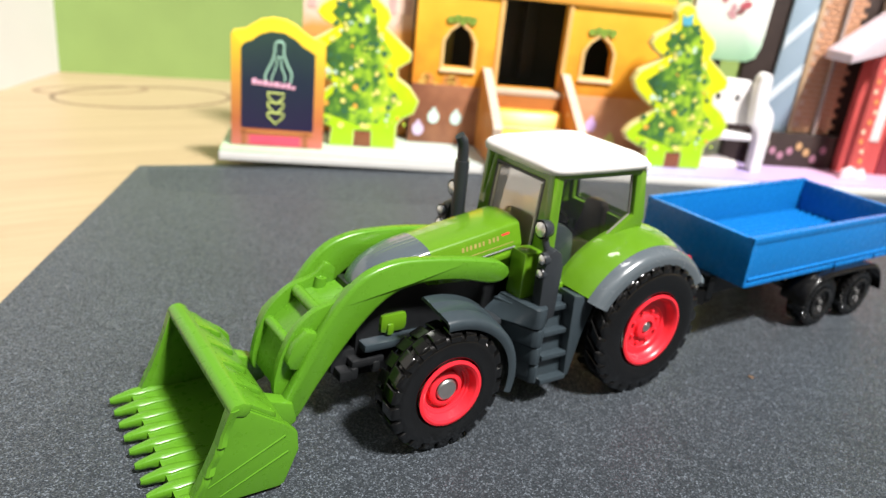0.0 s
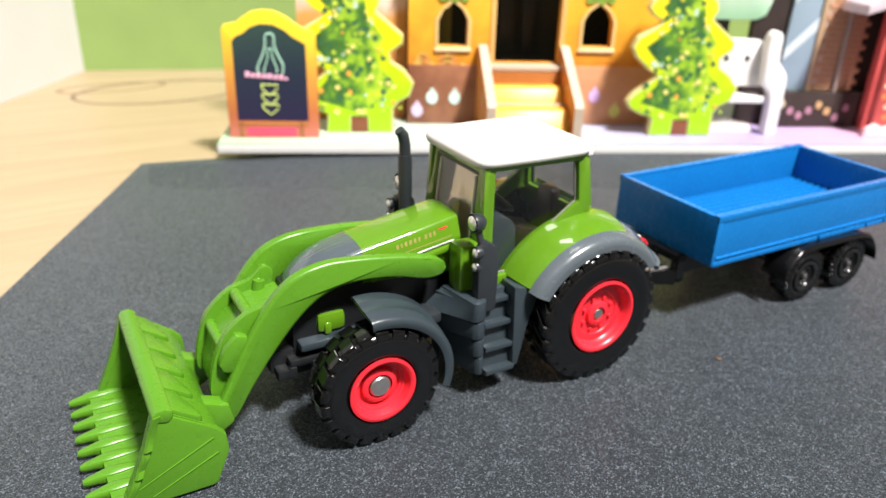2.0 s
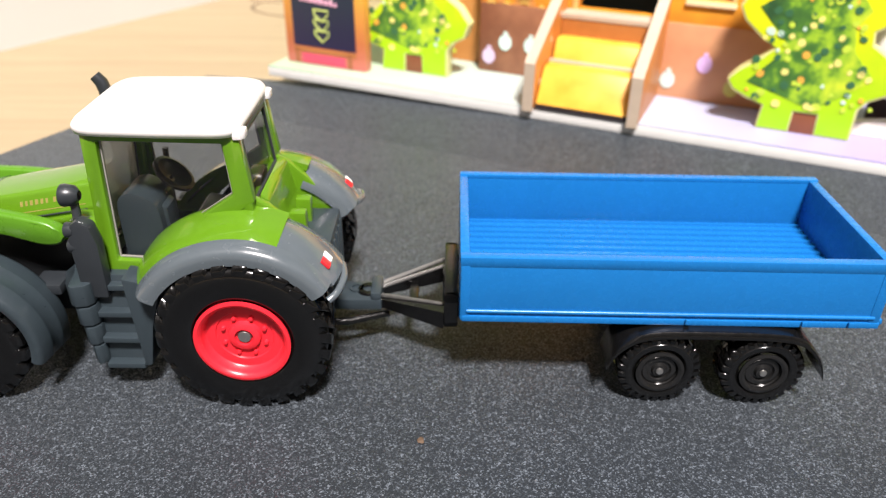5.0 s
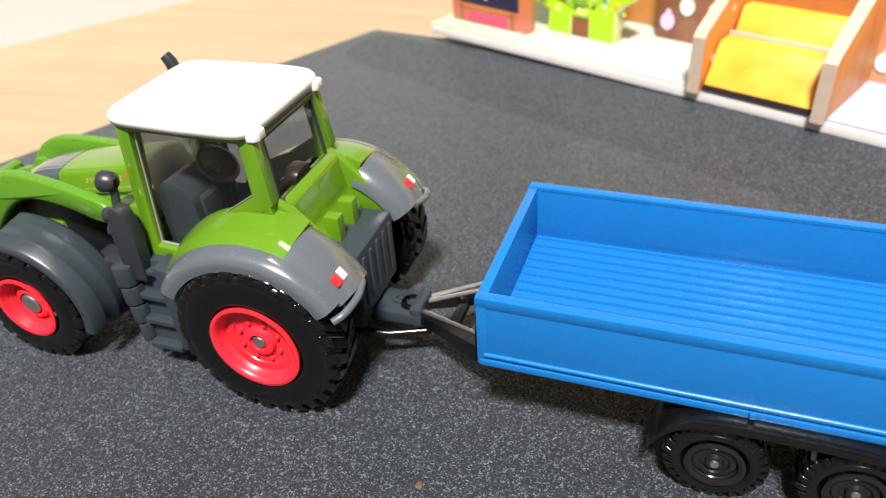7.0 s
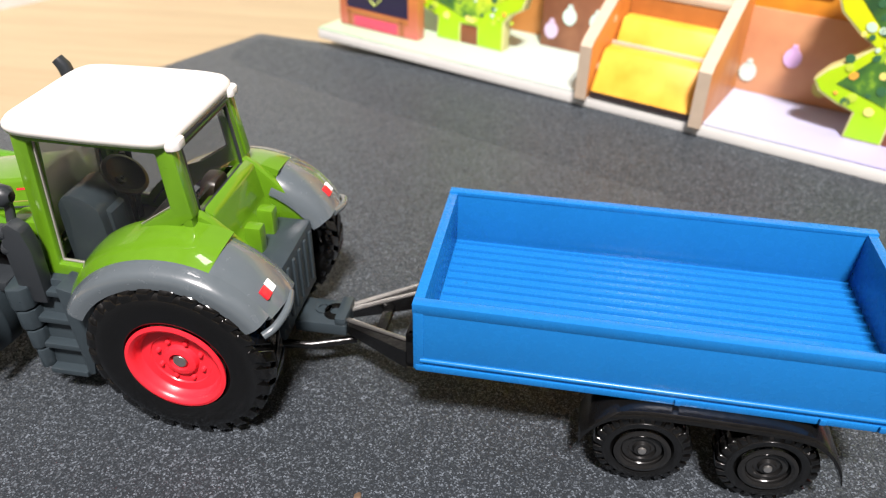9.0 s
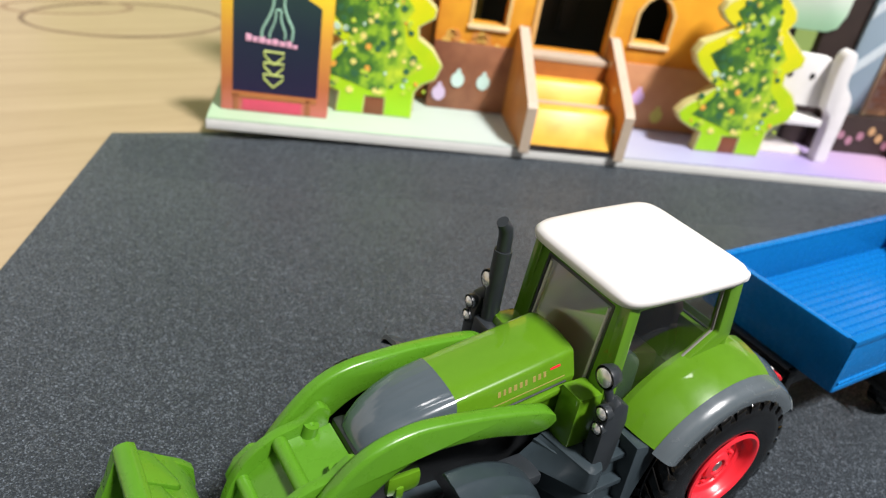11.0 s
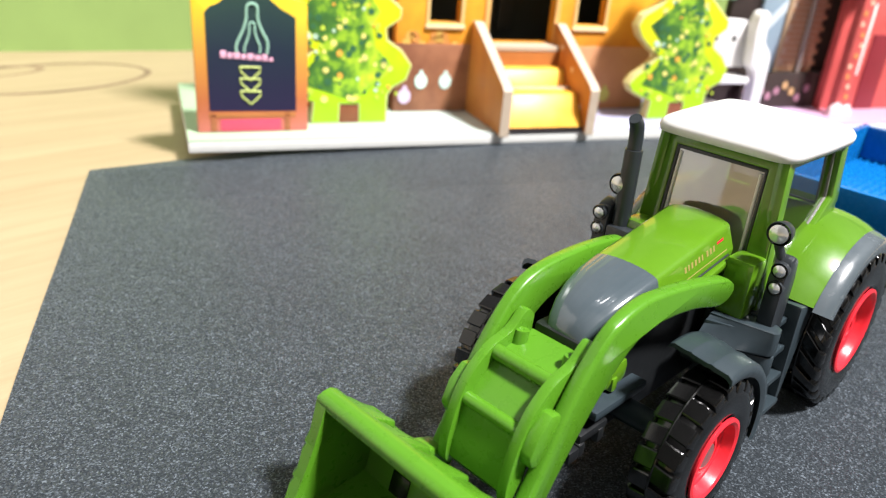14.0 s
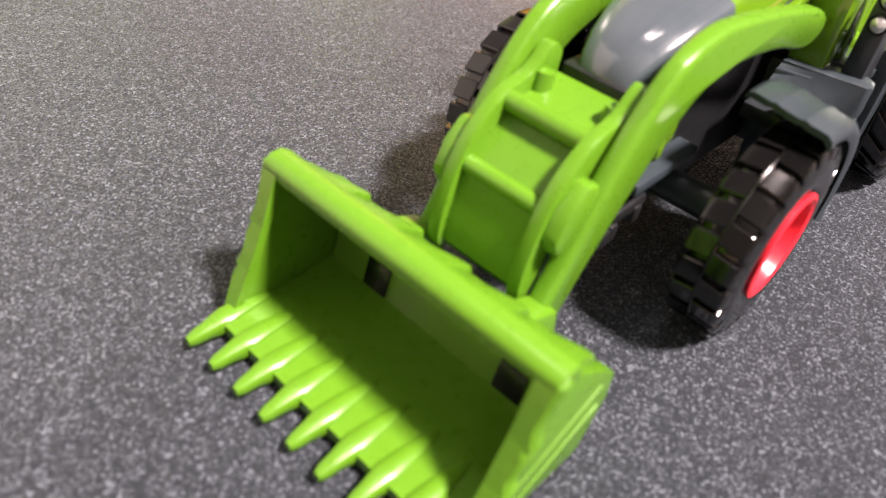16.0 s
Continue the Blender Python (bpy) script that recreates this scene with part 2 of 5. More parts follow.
def link_mesh(name, bm, mat, smooth=38):
    bmesh.ops.recalc_face_normals(bm, faces=bm.faces)
    bmesh.ops.scale(bm, vec=(MM, MM, MM), verts=bm.verts)
    me = bpy.data.meshes.new(name)
    bm.to_mesh(me)
    bm.free()
    me.materials.append(mat)
    if smooth:
        me.polygons.foreach_set("use_smooth", [True] * len(me.polygons))
        me.set_sharp_from_angle(angle=radians(smooth))
    return me


def part(name, bm, mat, parent=None, label="", smooth=38):
    ob = new(name, link_mesh(name, bm, mat, smooth))
    if parent:
        ob.parent = parent
    return tagged(ob, label)


def thing(name, label, category, m=None, group=""):
    ob = new(name)
    ob.empty_display_size = 0.01
    if m is not None:
        ob.matrix_world = m
    return tagged(ob, label, category, group)


def bevelled(bm, off, seg=2, angle=25):
    if off:
        es = [e for e in bm.edges if len(e.link_faces) == 2 and e.calc_face_angle(0) > radians(angle)]
        bmesh.ops.bevel(bm, geom=es, offset=off, segments=seg, profile=0.6, affect="EDGES", clamp_overlap=True)
    return bm


def box(x0, x1, y0, y1, z0, z1, bev=0.25, seg=2):
    bm = bmesh.new()
    bmesh.ops.create_cube(bm, size=1)
    for v in bm.verts:
        v.co = Vector((x0 if v.co.x < 0 else x1, y0 if v.co.y < 0 else y1, z0 if v.co.z < 0 else z1))
    bmesh.ops.recalc_face_normals(bm, faces=bm.faces)
    return bevelled(bm, bev, seg)


def prism(points, lo, hi, axis="y", bev=0.25, seg=2):
    """A polygon carried along an axis: y from (x, z), z from (x, y), x from (y, z)."""
    bm = bmesh.new()

    def put(a, b, c):
        return {"y": (a, c, b), "z": (a, b, c), "x": (c, a, b)}[axis]

    v0 = [bm.verts.new(put(a, b, lo)) for a, b in points]
    v1 = [bm.verts.new(put(a, b, hi)) for a, b in points]
    bm.faces.new(v0)
    bm.faces.new(v1[::-1])
    n = len(points)
    for i in range(n):
        bm.faces.new((v0[i], v0[(i + 1) % n], v1[(i + 1) % n], v1[i]))
    bmesh.ops.recalc_face_normals(bm, faces=bm.faces)
    return bevelled(bm, bev, seg)


def loft(rings, closed=True, caps=True):
    bm = bmesh.new()
    rows = [[bm.verts.new(p) for p in ring] for ring in rings]
    n = len(rows[0])
    for a, b in zip(rows, rows[1:]):
        for i in range(n if closed else n - 1):
            bm.faces.new((a[i], a[(i + 1) % n], b[(i + 1) % n], b[i]))
    if caps:
        bm.faces.new(rows[0][::-1])
        bm.faces.new(rows[-1])
    bmesh.ops.recalc_face_normals(bm, faces=bm.faces)
    return bm


def lathe(profile, centre, axis="y", seg=40):
    """profile: (radius, way along the axis)."""
    rings = []
    for r, h in profile:
        ring = []
        for i in range(seg):
            a = 2 * math.pi * i / seg
            c, s = r * math.cos(a), r * math.sin(a)
            ring.append({"y": (centre[0] + c, centre[1] + h, centre[2] + s), "x": (centre[0] + h, centre[1] + c, centre[2] + s), "z": (centre[0] + c, centre[1] + s, centre[2] + h)}[axis])
        rings.append(ring)
    return loft(rings, caps=False)


def tube(points, radius, seg=12):
    pts = [Vector(p) for p in points]
    rr = radius if isinstance(radius, (list, tuple)) else [radius] * len(pts)
    rings = []
    for i, p in enumerate(pts):
        d = (pts[min(i + 1, len(pts) - 1)] - pts[max(i - 1, 0)]).normalized()
        a = d.orthogonal().normalized() if i == 0 else (a - d * a.dot(d)).normalized()
        b = d.cross(a)
        rings.append([p + rr[i] * (math.cos(2 * math.pi * k / seg) * a + math.sin(2 * math.pi * k / seg) * b) for k in range(seg)])
    return loft(rings)


def joined(*bms):
    out = bmesh.new()
    for b in bms:
        me = bpy.data.meshes.new("joint")
        b.to_mesh(me)
        b.free()
        out.from_mesh(me)
        bpy.data.meshes.remove(me)
    return out


def moved(bm, m):
    bmesh.ops.transform(bm, matrix=m, verts=bm.verts)
    return bm


def shell(strip_out, strip_in):
    """A thin plate between two strips of points of equal size, each a list of rows."""
    bm = bmesh.new()
    a = [[bm.verts.new(p) for p in row] for row in strip_out]
    b = [[bm.verts.new(p) for p in row] for row in strip_in]
    R, C = len(a), len(a[0])
    for i in range(R - 1):
        for j in range(C - 1):
            bm.faces.new((a[i][j], a[i][j + 1], a[i + 1][j + 1], a[i + 1][j]))
            bm.faces.new((b[i][j], b[i + 1][j], b[i + 1][j + 1], b[i][j + 1]))
    for i in range(R - 1):
        for j in (0, C - 1):
            bm.faces.new((a[i][j], a[i + 1][j], b[i + 1][j], b[i][j]))
    for j in range(C - 1):
        for i in (0, R - 1):
            bm.faces.new((a[i][j], a[i][j + 1], b[i][j + 1], b[i][j]))
    bmesh.ops.recalc_face_normals(bm, faces=bm.faces)
    return bm


def frame_panel(outer, inner, normal, thick, bev=0.3):
    """A window frame: the ring between two loops of equal count, with thickness along -normal."""
    bm = bmesh.new()
    d = Vector(normal).normalized() * thick
    o0, i0 = [bm.verts.new(Vector(p)) for p in outer], [bm.verts.new(Vector(p)) for p in inner]
    o1, i1 = [bm.verts.new(Vector(p) - d) for p in outer], [bm.verts.new(Vector(p) - d) for p in inner]
    n = len(outer)
    for k in range(n):
        j = (k + 1) % n
        bm.faces.new((o0[k], o0[j], i0[j], i0[k]))
        bm.faces.new((o1[k], i1[k], i1[j], o1[j]))
        bm.faces.new((o0[k], o1[k], o1[j], o0[j]))
        bm.faces.new((i0[k], i0[j], i1[j], i1[k]))
    bmesh.ops.recalc_face_normals(bm, faces=bm.faces)
    return bevelled(bm, bev, 2, 40)


def smooth_line(points, steps=6):
    """A Catmull-Rom line through points of any dimension."""
    pts = [Vector(p) for p in points]
    out = []
    for i in range(len(pts) - 1):
        p0, p1, p2, p3 = pts[max(i - 1, 0)], pts[i], pts[i + 1], pts[min(i + 2, len(pts) - 1)]
        for k in range(steps):
            t = k / steps
            out.append(0.5 * (2 * p1 + (p2 - p0) * t + (2 * p0 - 5 * p1 + 4 * p2 - p3) * t * t + (3 * p1 - p0 - 3 * p2 + p3) * t**3))
    return out + [pts[-1]]


# ---------------------------------------------------------------- room, table and mat
def setting():
    table = part("table", box(-900, 900, -700, 480, -32, -2.4, 2.0), TABLE_WOOD, label="pale wood-grain laminate table top")
    tagged(table, category="table", kind="structure")
    r0, r1 = 33.0, 35.0
    n = 64
    inner = [(-19 + r0 * math.cos(2 * math.pi * i / n) * 1.0, 231 + r0 * 0.58 * math.sin(2 * math.pi * i / n), -2.35) for i in range(n)]
    outer = [(-19 + (r1 + 0.8 * math.sin(7 * i / n)) * math.cos(2 * math.pi * i / n), 231 + r1 * 0.62 * math.sin(2 * math.pi * i / n), -2.35) for i in range(n)]
    ring = frame_panel(outer, inner, (0, 0, 1), 0.04, 0)
    n = 56
    second = frame_panel([(-36 + 22 * math.cos(2 * math.pi * i / n), 246 + 9.5 * math.sin(2 * math.pi * i / n), -2.33) for i in range(n)], [(-36 + 19.5 * math.cos(2 * math.pi * i / n), 246 + 8.0 * math.sin(2 * math.pi * i / n), -2.33) for i in range(n)], (0, 0, 1), 0.05, 0)
    part("oval_mark", second, material("brown_stain_b", (0.24, 0.165, 0.10), 0.55, grain=0.3, scale=300), table, "smaller brown oval mark")
    part("oval_mark", ring, material("brown_stain", (0.17, 0.115, 0.07), 0.55, grain=0.3, scale=300), table, "thin brown oval mark on the wood")
    green = material("wall_green_paint", (0.20, 0.30, 0.085), 0.7, grain=0.08, scale=60)
    white = material("wall_white_paint", (0.56, 0.555, 0.54), 0.7, grain=0.03, scale=40)
    # unseen far walls and ceiling, coloured near black to hold down bounced light
    far_dark = material("wall_far_dark", (0.065, 0.065, 0.065), 0.7, grain=0.05, scale=40)
    floor_m = material("floor_grey", (0.32, 0.28, 0.24), 0.6, grain=0.2, scale=30)
    # the two walls that meet behind the table, then the rest of the room
    def wall(name, a, b, mat, label, z0=-750, z1=2500, thick=40):
        a, b = Vector(a), Vector(b)
        d = (b - a).normalized()
        nrm = Vector((d.y, -d.x)) * thick
        bm = prism([(a.x, a.y), (b.x, b.y), (b.x + nrm.x, b.y + nrm.y), (a.x + nrm.x, a.y + nrm.y)], z0, z1, "z", 0)
        return tagged(part(name, bm, mat, smooth=0), label, "wall", kind="structure")
    corner = (-42, 287)
    wall("wall_north", (1500, -240), corner, green, "low olive green painted partition behind the table", z1=240)
    wall("wall_west", corner, (-184, 68), white, "low plain white partition beside the table", z1=180)
    wall("wall_north_far", (1500, 900), (-720, 900), far_dark, "plain near-black far wall that limits bounce light")
    wall("wall_west_far", (-720, 900), (-720, -1500), far_dark, "plain near-black far wall that limits bounce light")
    wall("wall_south", (-720, -1500), (1500, -1500), far_dark, "plain near-black wall that limits bounce light")
    wall("wall_east", (1500, -1500), (1500, 900), far_dark, "plain near-black wall that limits bounce light")
    tagged(part("floor", box(-1500, 1600, -1600, 900, -790, -750, 0), floor_m, smooth=0), "grey floor of the room", "floor", kind="structure")
    tagged(part("ceiling", box(-1500, 1600, -1600, 900, 2500, 2540, 0), far_dark, smooth=0), "plain near-black ceiling that limits bounce light", "ceiling", kind="structure")

    edge = smooth_line([(-45, 129.8), (-61.5, 98.5), (-77.3, 69), (-88.2, 48.2), (-95.2, 34.5), (-110, 8), (-129, -24), (-160, -80), (-190, -160)], 5)
    back = [(250, 95), (120, 108), (40, 117), (-25, 126)]
    pts = [(p.x, p.y) for p in edge] + [(-190, -260), (260, -260)] + back
    mat_ob = part("craft_mat", prism(pts, -2.4, -0.4, "z", 0.4), FOAM, smooth=30)
    tagged(mat_ob, "dark grey glittery foam sheet lying on the table", "mat")
    crumb = bmesh.new()
    bmesh.ops.create_icosphere(crumb, subdivisions=2, radius=0.5)
    for v in crumb.verts:
        v.co *= 1 + 0.5 * noise.noise(v.co * 3)
        v.co = Vector((22.6 + v.co.x, -22.7 + v.co.y, -0.28 + v.co.z * 0.35))
    tagged(part("crumb", crumb, material("crumb_brown", (0.09, 0.055, 0.032), 0.8, grain=0.3)), "tiny brown crumb lying on the foam sheet", "crumb")


setting()


# ---------------------------------------------------------------- tractor
def rot_wheel(cx, cz, R, y_out, width, lugs, rim_r, parent, name, side, style="rear", deep=0.5, slant=0.25):
    """Wheel: rim with its tyre, tread lugs and axle pin. side -1: outer face towards -y. style: rear, front or trailer."""
    s, w, d = side, width, deep
    prof = [(rim_r - 0.3, 1.6), (rim_r, 0.5), (rim_r + 0.5, 0.08), (rim_r + 0.75, 0.0), (R * 0.80, 0.0), (R - d - 0.9, 0.10), (R - d - 0.35, 0.40), (R - d, 1.0)]
    half = len(prof)
    # a fine moulding seam runs round the middle of the tread
    prof += [(R - d, w * 0.47), (R - 0.06, w * 0.48), (R - 0.02, w * 0.5), (R - 0.06, w * 0.52), (R - d, w * 0.53)]
    prof += [(r, w - h) for r, h in reversed(prof[:half])]
    tyre = lathe([(r, -s * h) for r, h in prof], (cx, y_out, cz), "y", 72)
    k = rim_r
    lip = [(k + 0.1, 0.1), (k + 0.1, -0.14), (k - 0.3, -0.24), (k - 0.65, -0.05)]
    if style == "rear":
        dish = lip + [(k - 0.85, 0.4), (k * 0.83, 1.2), (k * 0.80, 1.35), (k * 0.62, 1.35), (k * 0.60, 1.55), (k * 0.36, 1.6), (k * 0.33, 1.05), (k * 0.26, 0.85), (k * 0.20, 0.85), (k * 0.18, 1.4), (0.05, 1.4)]
    elif style == "front":
        dish = lip + [(k - 0.8, 0.35), (k * 0.80, 0.9), (k * 0.79, 1.05), (k * 0.73, 1.15), (k * 0.72, 1.35), (k * 0.66, 1.45), (k * 0.65, 1.8), (k * 0.54, 1.9), (k * 0.53, 1.2), (k * 0.46, 0.95), (k * 0.38, 0.95), (k * 0.37, 1.6), (0.05, 1.6)]
    else:
        dish = lip + [(k - 0.6, 0.35), (k * 0.76, 0.55), (k * 0.71, 0.35), (k * 0.52, 0.3), (k * 0.47, 0.6), (k * 0.34, 0.55), (k * 0.28, 0.15), (0.05, 0.1)]
    studs = [lathe([(r, -s * h) for r, h in dish], (cx, y_out, cz), "y", 48)]
    for n in range(8 if style == "rear" else 0):
        a = 2 * math.pi * n / 8 + 0.4
        px, pz = cx + k * 0.47 * math.cos(a), cz + k * 0.47 * math.sin(a)
        studs.append(lathe([(0.01, 1.1 * -s), (0.26, 1.15 * -s), (0.36, 1.6 * -s)], (px, y_out, pz), "y", 10))
    red = style != "trailer"
    wheel = part(name, joined(*studs), RIM_RED if red else RIM_BLACK, parent, "bright red plastic wheel rim" if red else "glossy black wheel rim")
    part("tyre", tyre, TYRE_BLACK, wheel, "glossy black tyre", 35)
    pitch, lug_w = 2 * math.pi / lugs, 0.78 if style == "front" else 0.68
    for row in (0, 1):
        def corner(f, q, r):  # f: place round the tyre, q: 0 at the shoulder, 1 at the middle
            a = pitch * (f + slant * (1 - q))
            h = 0.12 + (w * 0.485 - 0.12) * q
            return (r * math.cos(a), -s * (h if row == 0 else w - h), r * math.sin(a))
        rings = []
        for q, r, wd in ((0.0, R - 0.75, lug_w - 0.10), (0.05, R - 0.28, lug_w - 0.05), (0.13, R - 0.06, lug_w), (0.30, R, lug_w), (0.98, R, lug_w)):
            f = (lug_w - wd) / 2
            rings.append([corner(f, q, r - d - 0.3), corner(f + wd, q, r - d - 0.3), corner(f + wd - 0.01, q, r - 0.10), corner(f + wd - 0.06, q, r), corner(f + 0.06, q, r), corner(f + 0.01, q, r - 0.10)])
        lug = link_mesh("tread_lug", loft(rings), TYRE_BLACK, 40)
        for i in range(lugs):
            ob = new("tread_lug", lug)
            ob.parent = wheel
            ob.matrix_basis = Matrix.Translation((cx * MM, y_out * MM, cz * MM)) @ Matrix.Rotation(-pitch * (i + 0.5 * row), 4, "Y")
    pin, pr = {"rear": (0.95, 0.15), "front": (0.75, 0.32), "trailer": (-0.1, 0.16)}[style]
    part("axle_pin", lathe([(0.02, pin * -s), (k * pr * 0.88, (pin + 0.03) * -s), (k * pr, (pin + 0.22) * -s), (k * pr, 2.4 * -s)], (cx, y_out, cz), "y", 20), STEEL, wheel, "round steel axle end")
    return wheel


def smooth_xy(points, steps=4):
    return [(p.x, p.y) for p in smooth_line(points, steps)]


def mirrored(f, *args, **kw):
    """Calls f for both sides of the tractor."""
    return [f(s, *args, **kw) for s in (-1, 1)]


def build_tractor():
    T = thing("tractor", "green toy tractor with white roof, red wheels and front loader", "toy tractor", pose(0, -0.4 * MM, 0, 0, 0, -0.9))

    # chassis and belly
    part("chassis", joined(box(-20, 9, -4.6, 4.6, 6.0, 15.5, 0.5), box(5.5, 10.2, -5.6, 5.6, 9.0, 19.0, 0.4)), PLASTIC_GREY, T, "dark grey plastic chassis")
    for i in range(5):
        part("rear_rib", box(10.0, 10.5, -4.6 + 2.1 * i, -3.9 + 2.1 * i, 10.5, 18.0, 0.15), PLASTIC_GREY, T)
    part("front_axle", joined(tube([(-38, -10, 8.8), (-38, 10, 8.8)], 1.5), box(-46.0, -36, -5.6, 5.6, 11.2, 12.4, 0.4)), PLASTIC_GREY, T, "grey front axle beam")
    part("belly", joined(box(-46.5, -19, -3.6, 3.6, 6.6, 19.5, 0.5), box(-50.0, -45.5, -3.4, 3.4, 7.5, 11.0, 0.5), box(-49.5, -47.6, -5.4, 5.4, 7.2, 8.8, 0.4)), UNDERBODY, T, "dark underbody")
    part("axle_bracket", joined(box(-47.6, -42.5, -5.2, -3.2, 8.8, 10.0, 0.4), box(-47.8, -46.6, -5.4, -4.0, 7.2, 9.0, 0.4), box(-44.4, -43.2, -5.4, -4.2, 7.6, 9.4, 0.4)), UNDERBODY, T, "dark hooked bracket")
    part("rear_axle", tube([(0, -10, 10.7), (0, 10, 10.7)], 2.2), PLASTIC_DARK, T)
    part("engine_block", joined(box(-43.0, -38.6, -4.3, 4.3, 12.8, 15.8, 0.9), box(-42.0, -40.9, -4.6, 4.6, 12.6, 14.4, 0.4)), PAINT, T)
    part("hitch_plate", joined(box(9.5, 16.6, -2.6, 2.6, 6.4, 8.2, 0.35), box(14.9, 16.6, -2.6, 2.6, 7.8, 9.3, 0.6), lathe([(1.1, 8.0), (1.1, 8.5), (0.7, 8.5), (0.7, 8.05)], (12.7, 0.4, 0), "z", 20)), PLASTIC_GREY, T, "grey drawbar plate with a round socket")
    part("lower_link", joined(tube([(6, -4.5, 5.4), (12, -3.4, 5.0), (17.5, -1.2, 5.0)], 0.55), tube([(6, 4.5, 5.4), (12, 3.4, 5.0), (17.5, 1.2, 5.0)], 0.55)), TRAILER_BLACK, T)

    # hood: cross-sections from the cab forward
    # each: x, half-width of the top, crown, edge of the top, half-width and height of the belt line, lower edge
    secs = [(-20.2, 3.55, 27.75, 27.3, 5.05, 24.3, 18.5), (-20.9, 3.65, 27.8, 27.3, 5.05, 24.2, 18.5), (-28.0, 3.65, 26.4, 25.95, 4.95, 22.9, 19.0), (-35.9, 3.6, 24.95, 24.5, 4.8, 21.5, 19.5)]
    nose = [(-35.8, 3.66, 25.0, 24.56, 4.86, 21.6, 20.2), (-39.2, 3.55, 24.35, 23.85, 4.7, 21.2, 20.0), (-41.8, 3.2, 23.55, 22.95, 4.2, 20.8, 19.6), (-43.8, 2.7, 22.6, 22.0, 3.5, 20.2, 18.9), (-45.2, 2.2, 21.45, 20.9, 2.85, 19.6, 18.4), (-46.0, 1.7, 20.2, 19.8, 2.2, 19.0, 18.2), (-46.2, 1.35, 19.2, 19.0, 1.75, 18.5, 18.1)]

    def ring(x, wt, zt, ze, wm, zm, zb, ribs):
        right = [(x, wt + 0.05, ze - 0.03), (x, wt + 0.26, ze - 0.14), (x, wt + 0.42, ze - 0.34), (x, wt + 0.52, ze - 0.62), (x, wm - 0.06, zm + 0.25), (x, wm, zm), (x, wm - 0.04, zm - 0.5), (x, wm * 0.9, zb)]
        n = 37
        top = []
        for i in range(n):
            u = -1 + 2 * i / (n - 1)
            z = ze + (zt - ze) * (1 - abs(u) ** 2.4)
            if ribs and abs(u) < 0.9:
                z += ribs * abs(math.sin(u * 12.0)) ** 0.7
            top.append((x, u * wt, z))
        return [(x, -y, z) for _, y, z in reversed(right)] + top + right

    part("hood", loft([ring(*s, 0) for s in secs]), PAINT, T, "glossy green engine hood", 40)
    part("nose_cover", loft([ring(*s, 0.035 if i < 3 else 0.012) for i, s in enumerate(nose)]), NOSE_GREY, T, "slate grey ribbed nose of the hood", 50)

    def on_flank(x, up):  # the sloping strip between the belt line and the top edge; up: 0 to 1
        f = (x + 20.9) / -15.0
        a, b = Vector((5.0 - 0.25 * f, 24.45 - 2.7 * f)), Vector((4.11 - 0.05 * f, 26.92 - 2.8 * f))
        y, z = a + (b - a) * up
        return y + 0.03, z

    for s in (-1, 1):
        # printed stripe and lettering bars on the hood's flank
        def flank(x0, x1, u0, u1, mat, name, label):
            quad = [(x, s * on_flank(x, u)[0], on_flank(x, u)[1]) for x, u in ((x0, u0), (x1, u0), (x1, u1), (x0, u1))]
            q = [Vector(p) for p in quad]
            back = [p - Vector((0, s * 0.25, 0)) for p in q]
            part(name, shell([[q[0], q[1]], [q[3], q[2]]], [[back[0], back[1]], [back[3], back[2]]]), mat, T, label, 0)
        x = -30.6
        for w in (0.62, 0.55, 0.62, 0.66, 0.62, 0.55, 0.0, 0.62, 0.62, 0.6):
            if w:
                flank(x, x + w - 0.24, 0.44, 0.70, GOLD, "lettering_bar", "small gold lettering bar")
            x += w + (0.1 if w else 0.4)
        flank(-23.6, -22.2, 0.64, 0.74, RED_PRINT, "lettering_bar", "")
        flank(-33.6, -21.6, 0.09, 0.13, GOLD, "stripe", "thin gold line along the hood")
        part("hood_ledge", prism([(-35, 19.8), (-21.5, 22.6), (-21.5, 23.5), (-35, 20.7)], s * 4.6, s * 5.6, "y", 0.3), PAINT, T)
        part("cowl_block", box(-22.4, -18.6, min(s * 5.4, s * 8.9), max(s * 5.4, s * 8.9), 16.5, 24.2, 0.6), PAINT, T)

    for s in (-1, 1):
        part("hood_seam", tube([(-35.6, s * 4.83, 21.3), (-21.4, s * 5.1, 23.9)], 0.13, 6), PLASTIC_DARK, T, "thin dark seam along the hood")

    # cab frame
    def side_frame(s):
        y0, y1 = 9.3, 8.3
        def P(x, z):
            return (x, s * (y0 + (y1 - y0) * (z - 17) / 19.5), z)
        outer = [P(-18.5, 36.2), P(0.6, 36.0), P(1.8, 27.0), P(-5.6, 22.2), P(-12.6, 16.2), P(-19.0, 16.2)]
        inner = [P(-16.6, 34.8), P(-1.5, 34.6), P(-0.9, 28.0), P(-7.2, 23.8), P(-13.2, 18.4), P(-17.0, 18.6)]
        part("cab_side_frame", frame_panel(outer, inner, (0, s, 0), 1.5, 0.4), PAINT, T)
        pane = [Vector(p) - Vector((0, s * 0.9, 0)) for p in inner]
        bm = bmesh.new()
        bm.faces.new([bm.verts.new(c + (c - sum(pane, Vector()) / 6) * 0.04) for c in pane])
        part("side_window", bm, GLASS, T, "clear plastic side window", 0)
        mid = sum(pane, Vector()) / 6
        rim_o, rim_i = [p + (mid - p) * 0.005 + Vector((0, s * 0.12, 0)) for p in pane], [p + (mid - p) * 0.03 + Vector((0, s * 0.12, 0)) for p in pane]
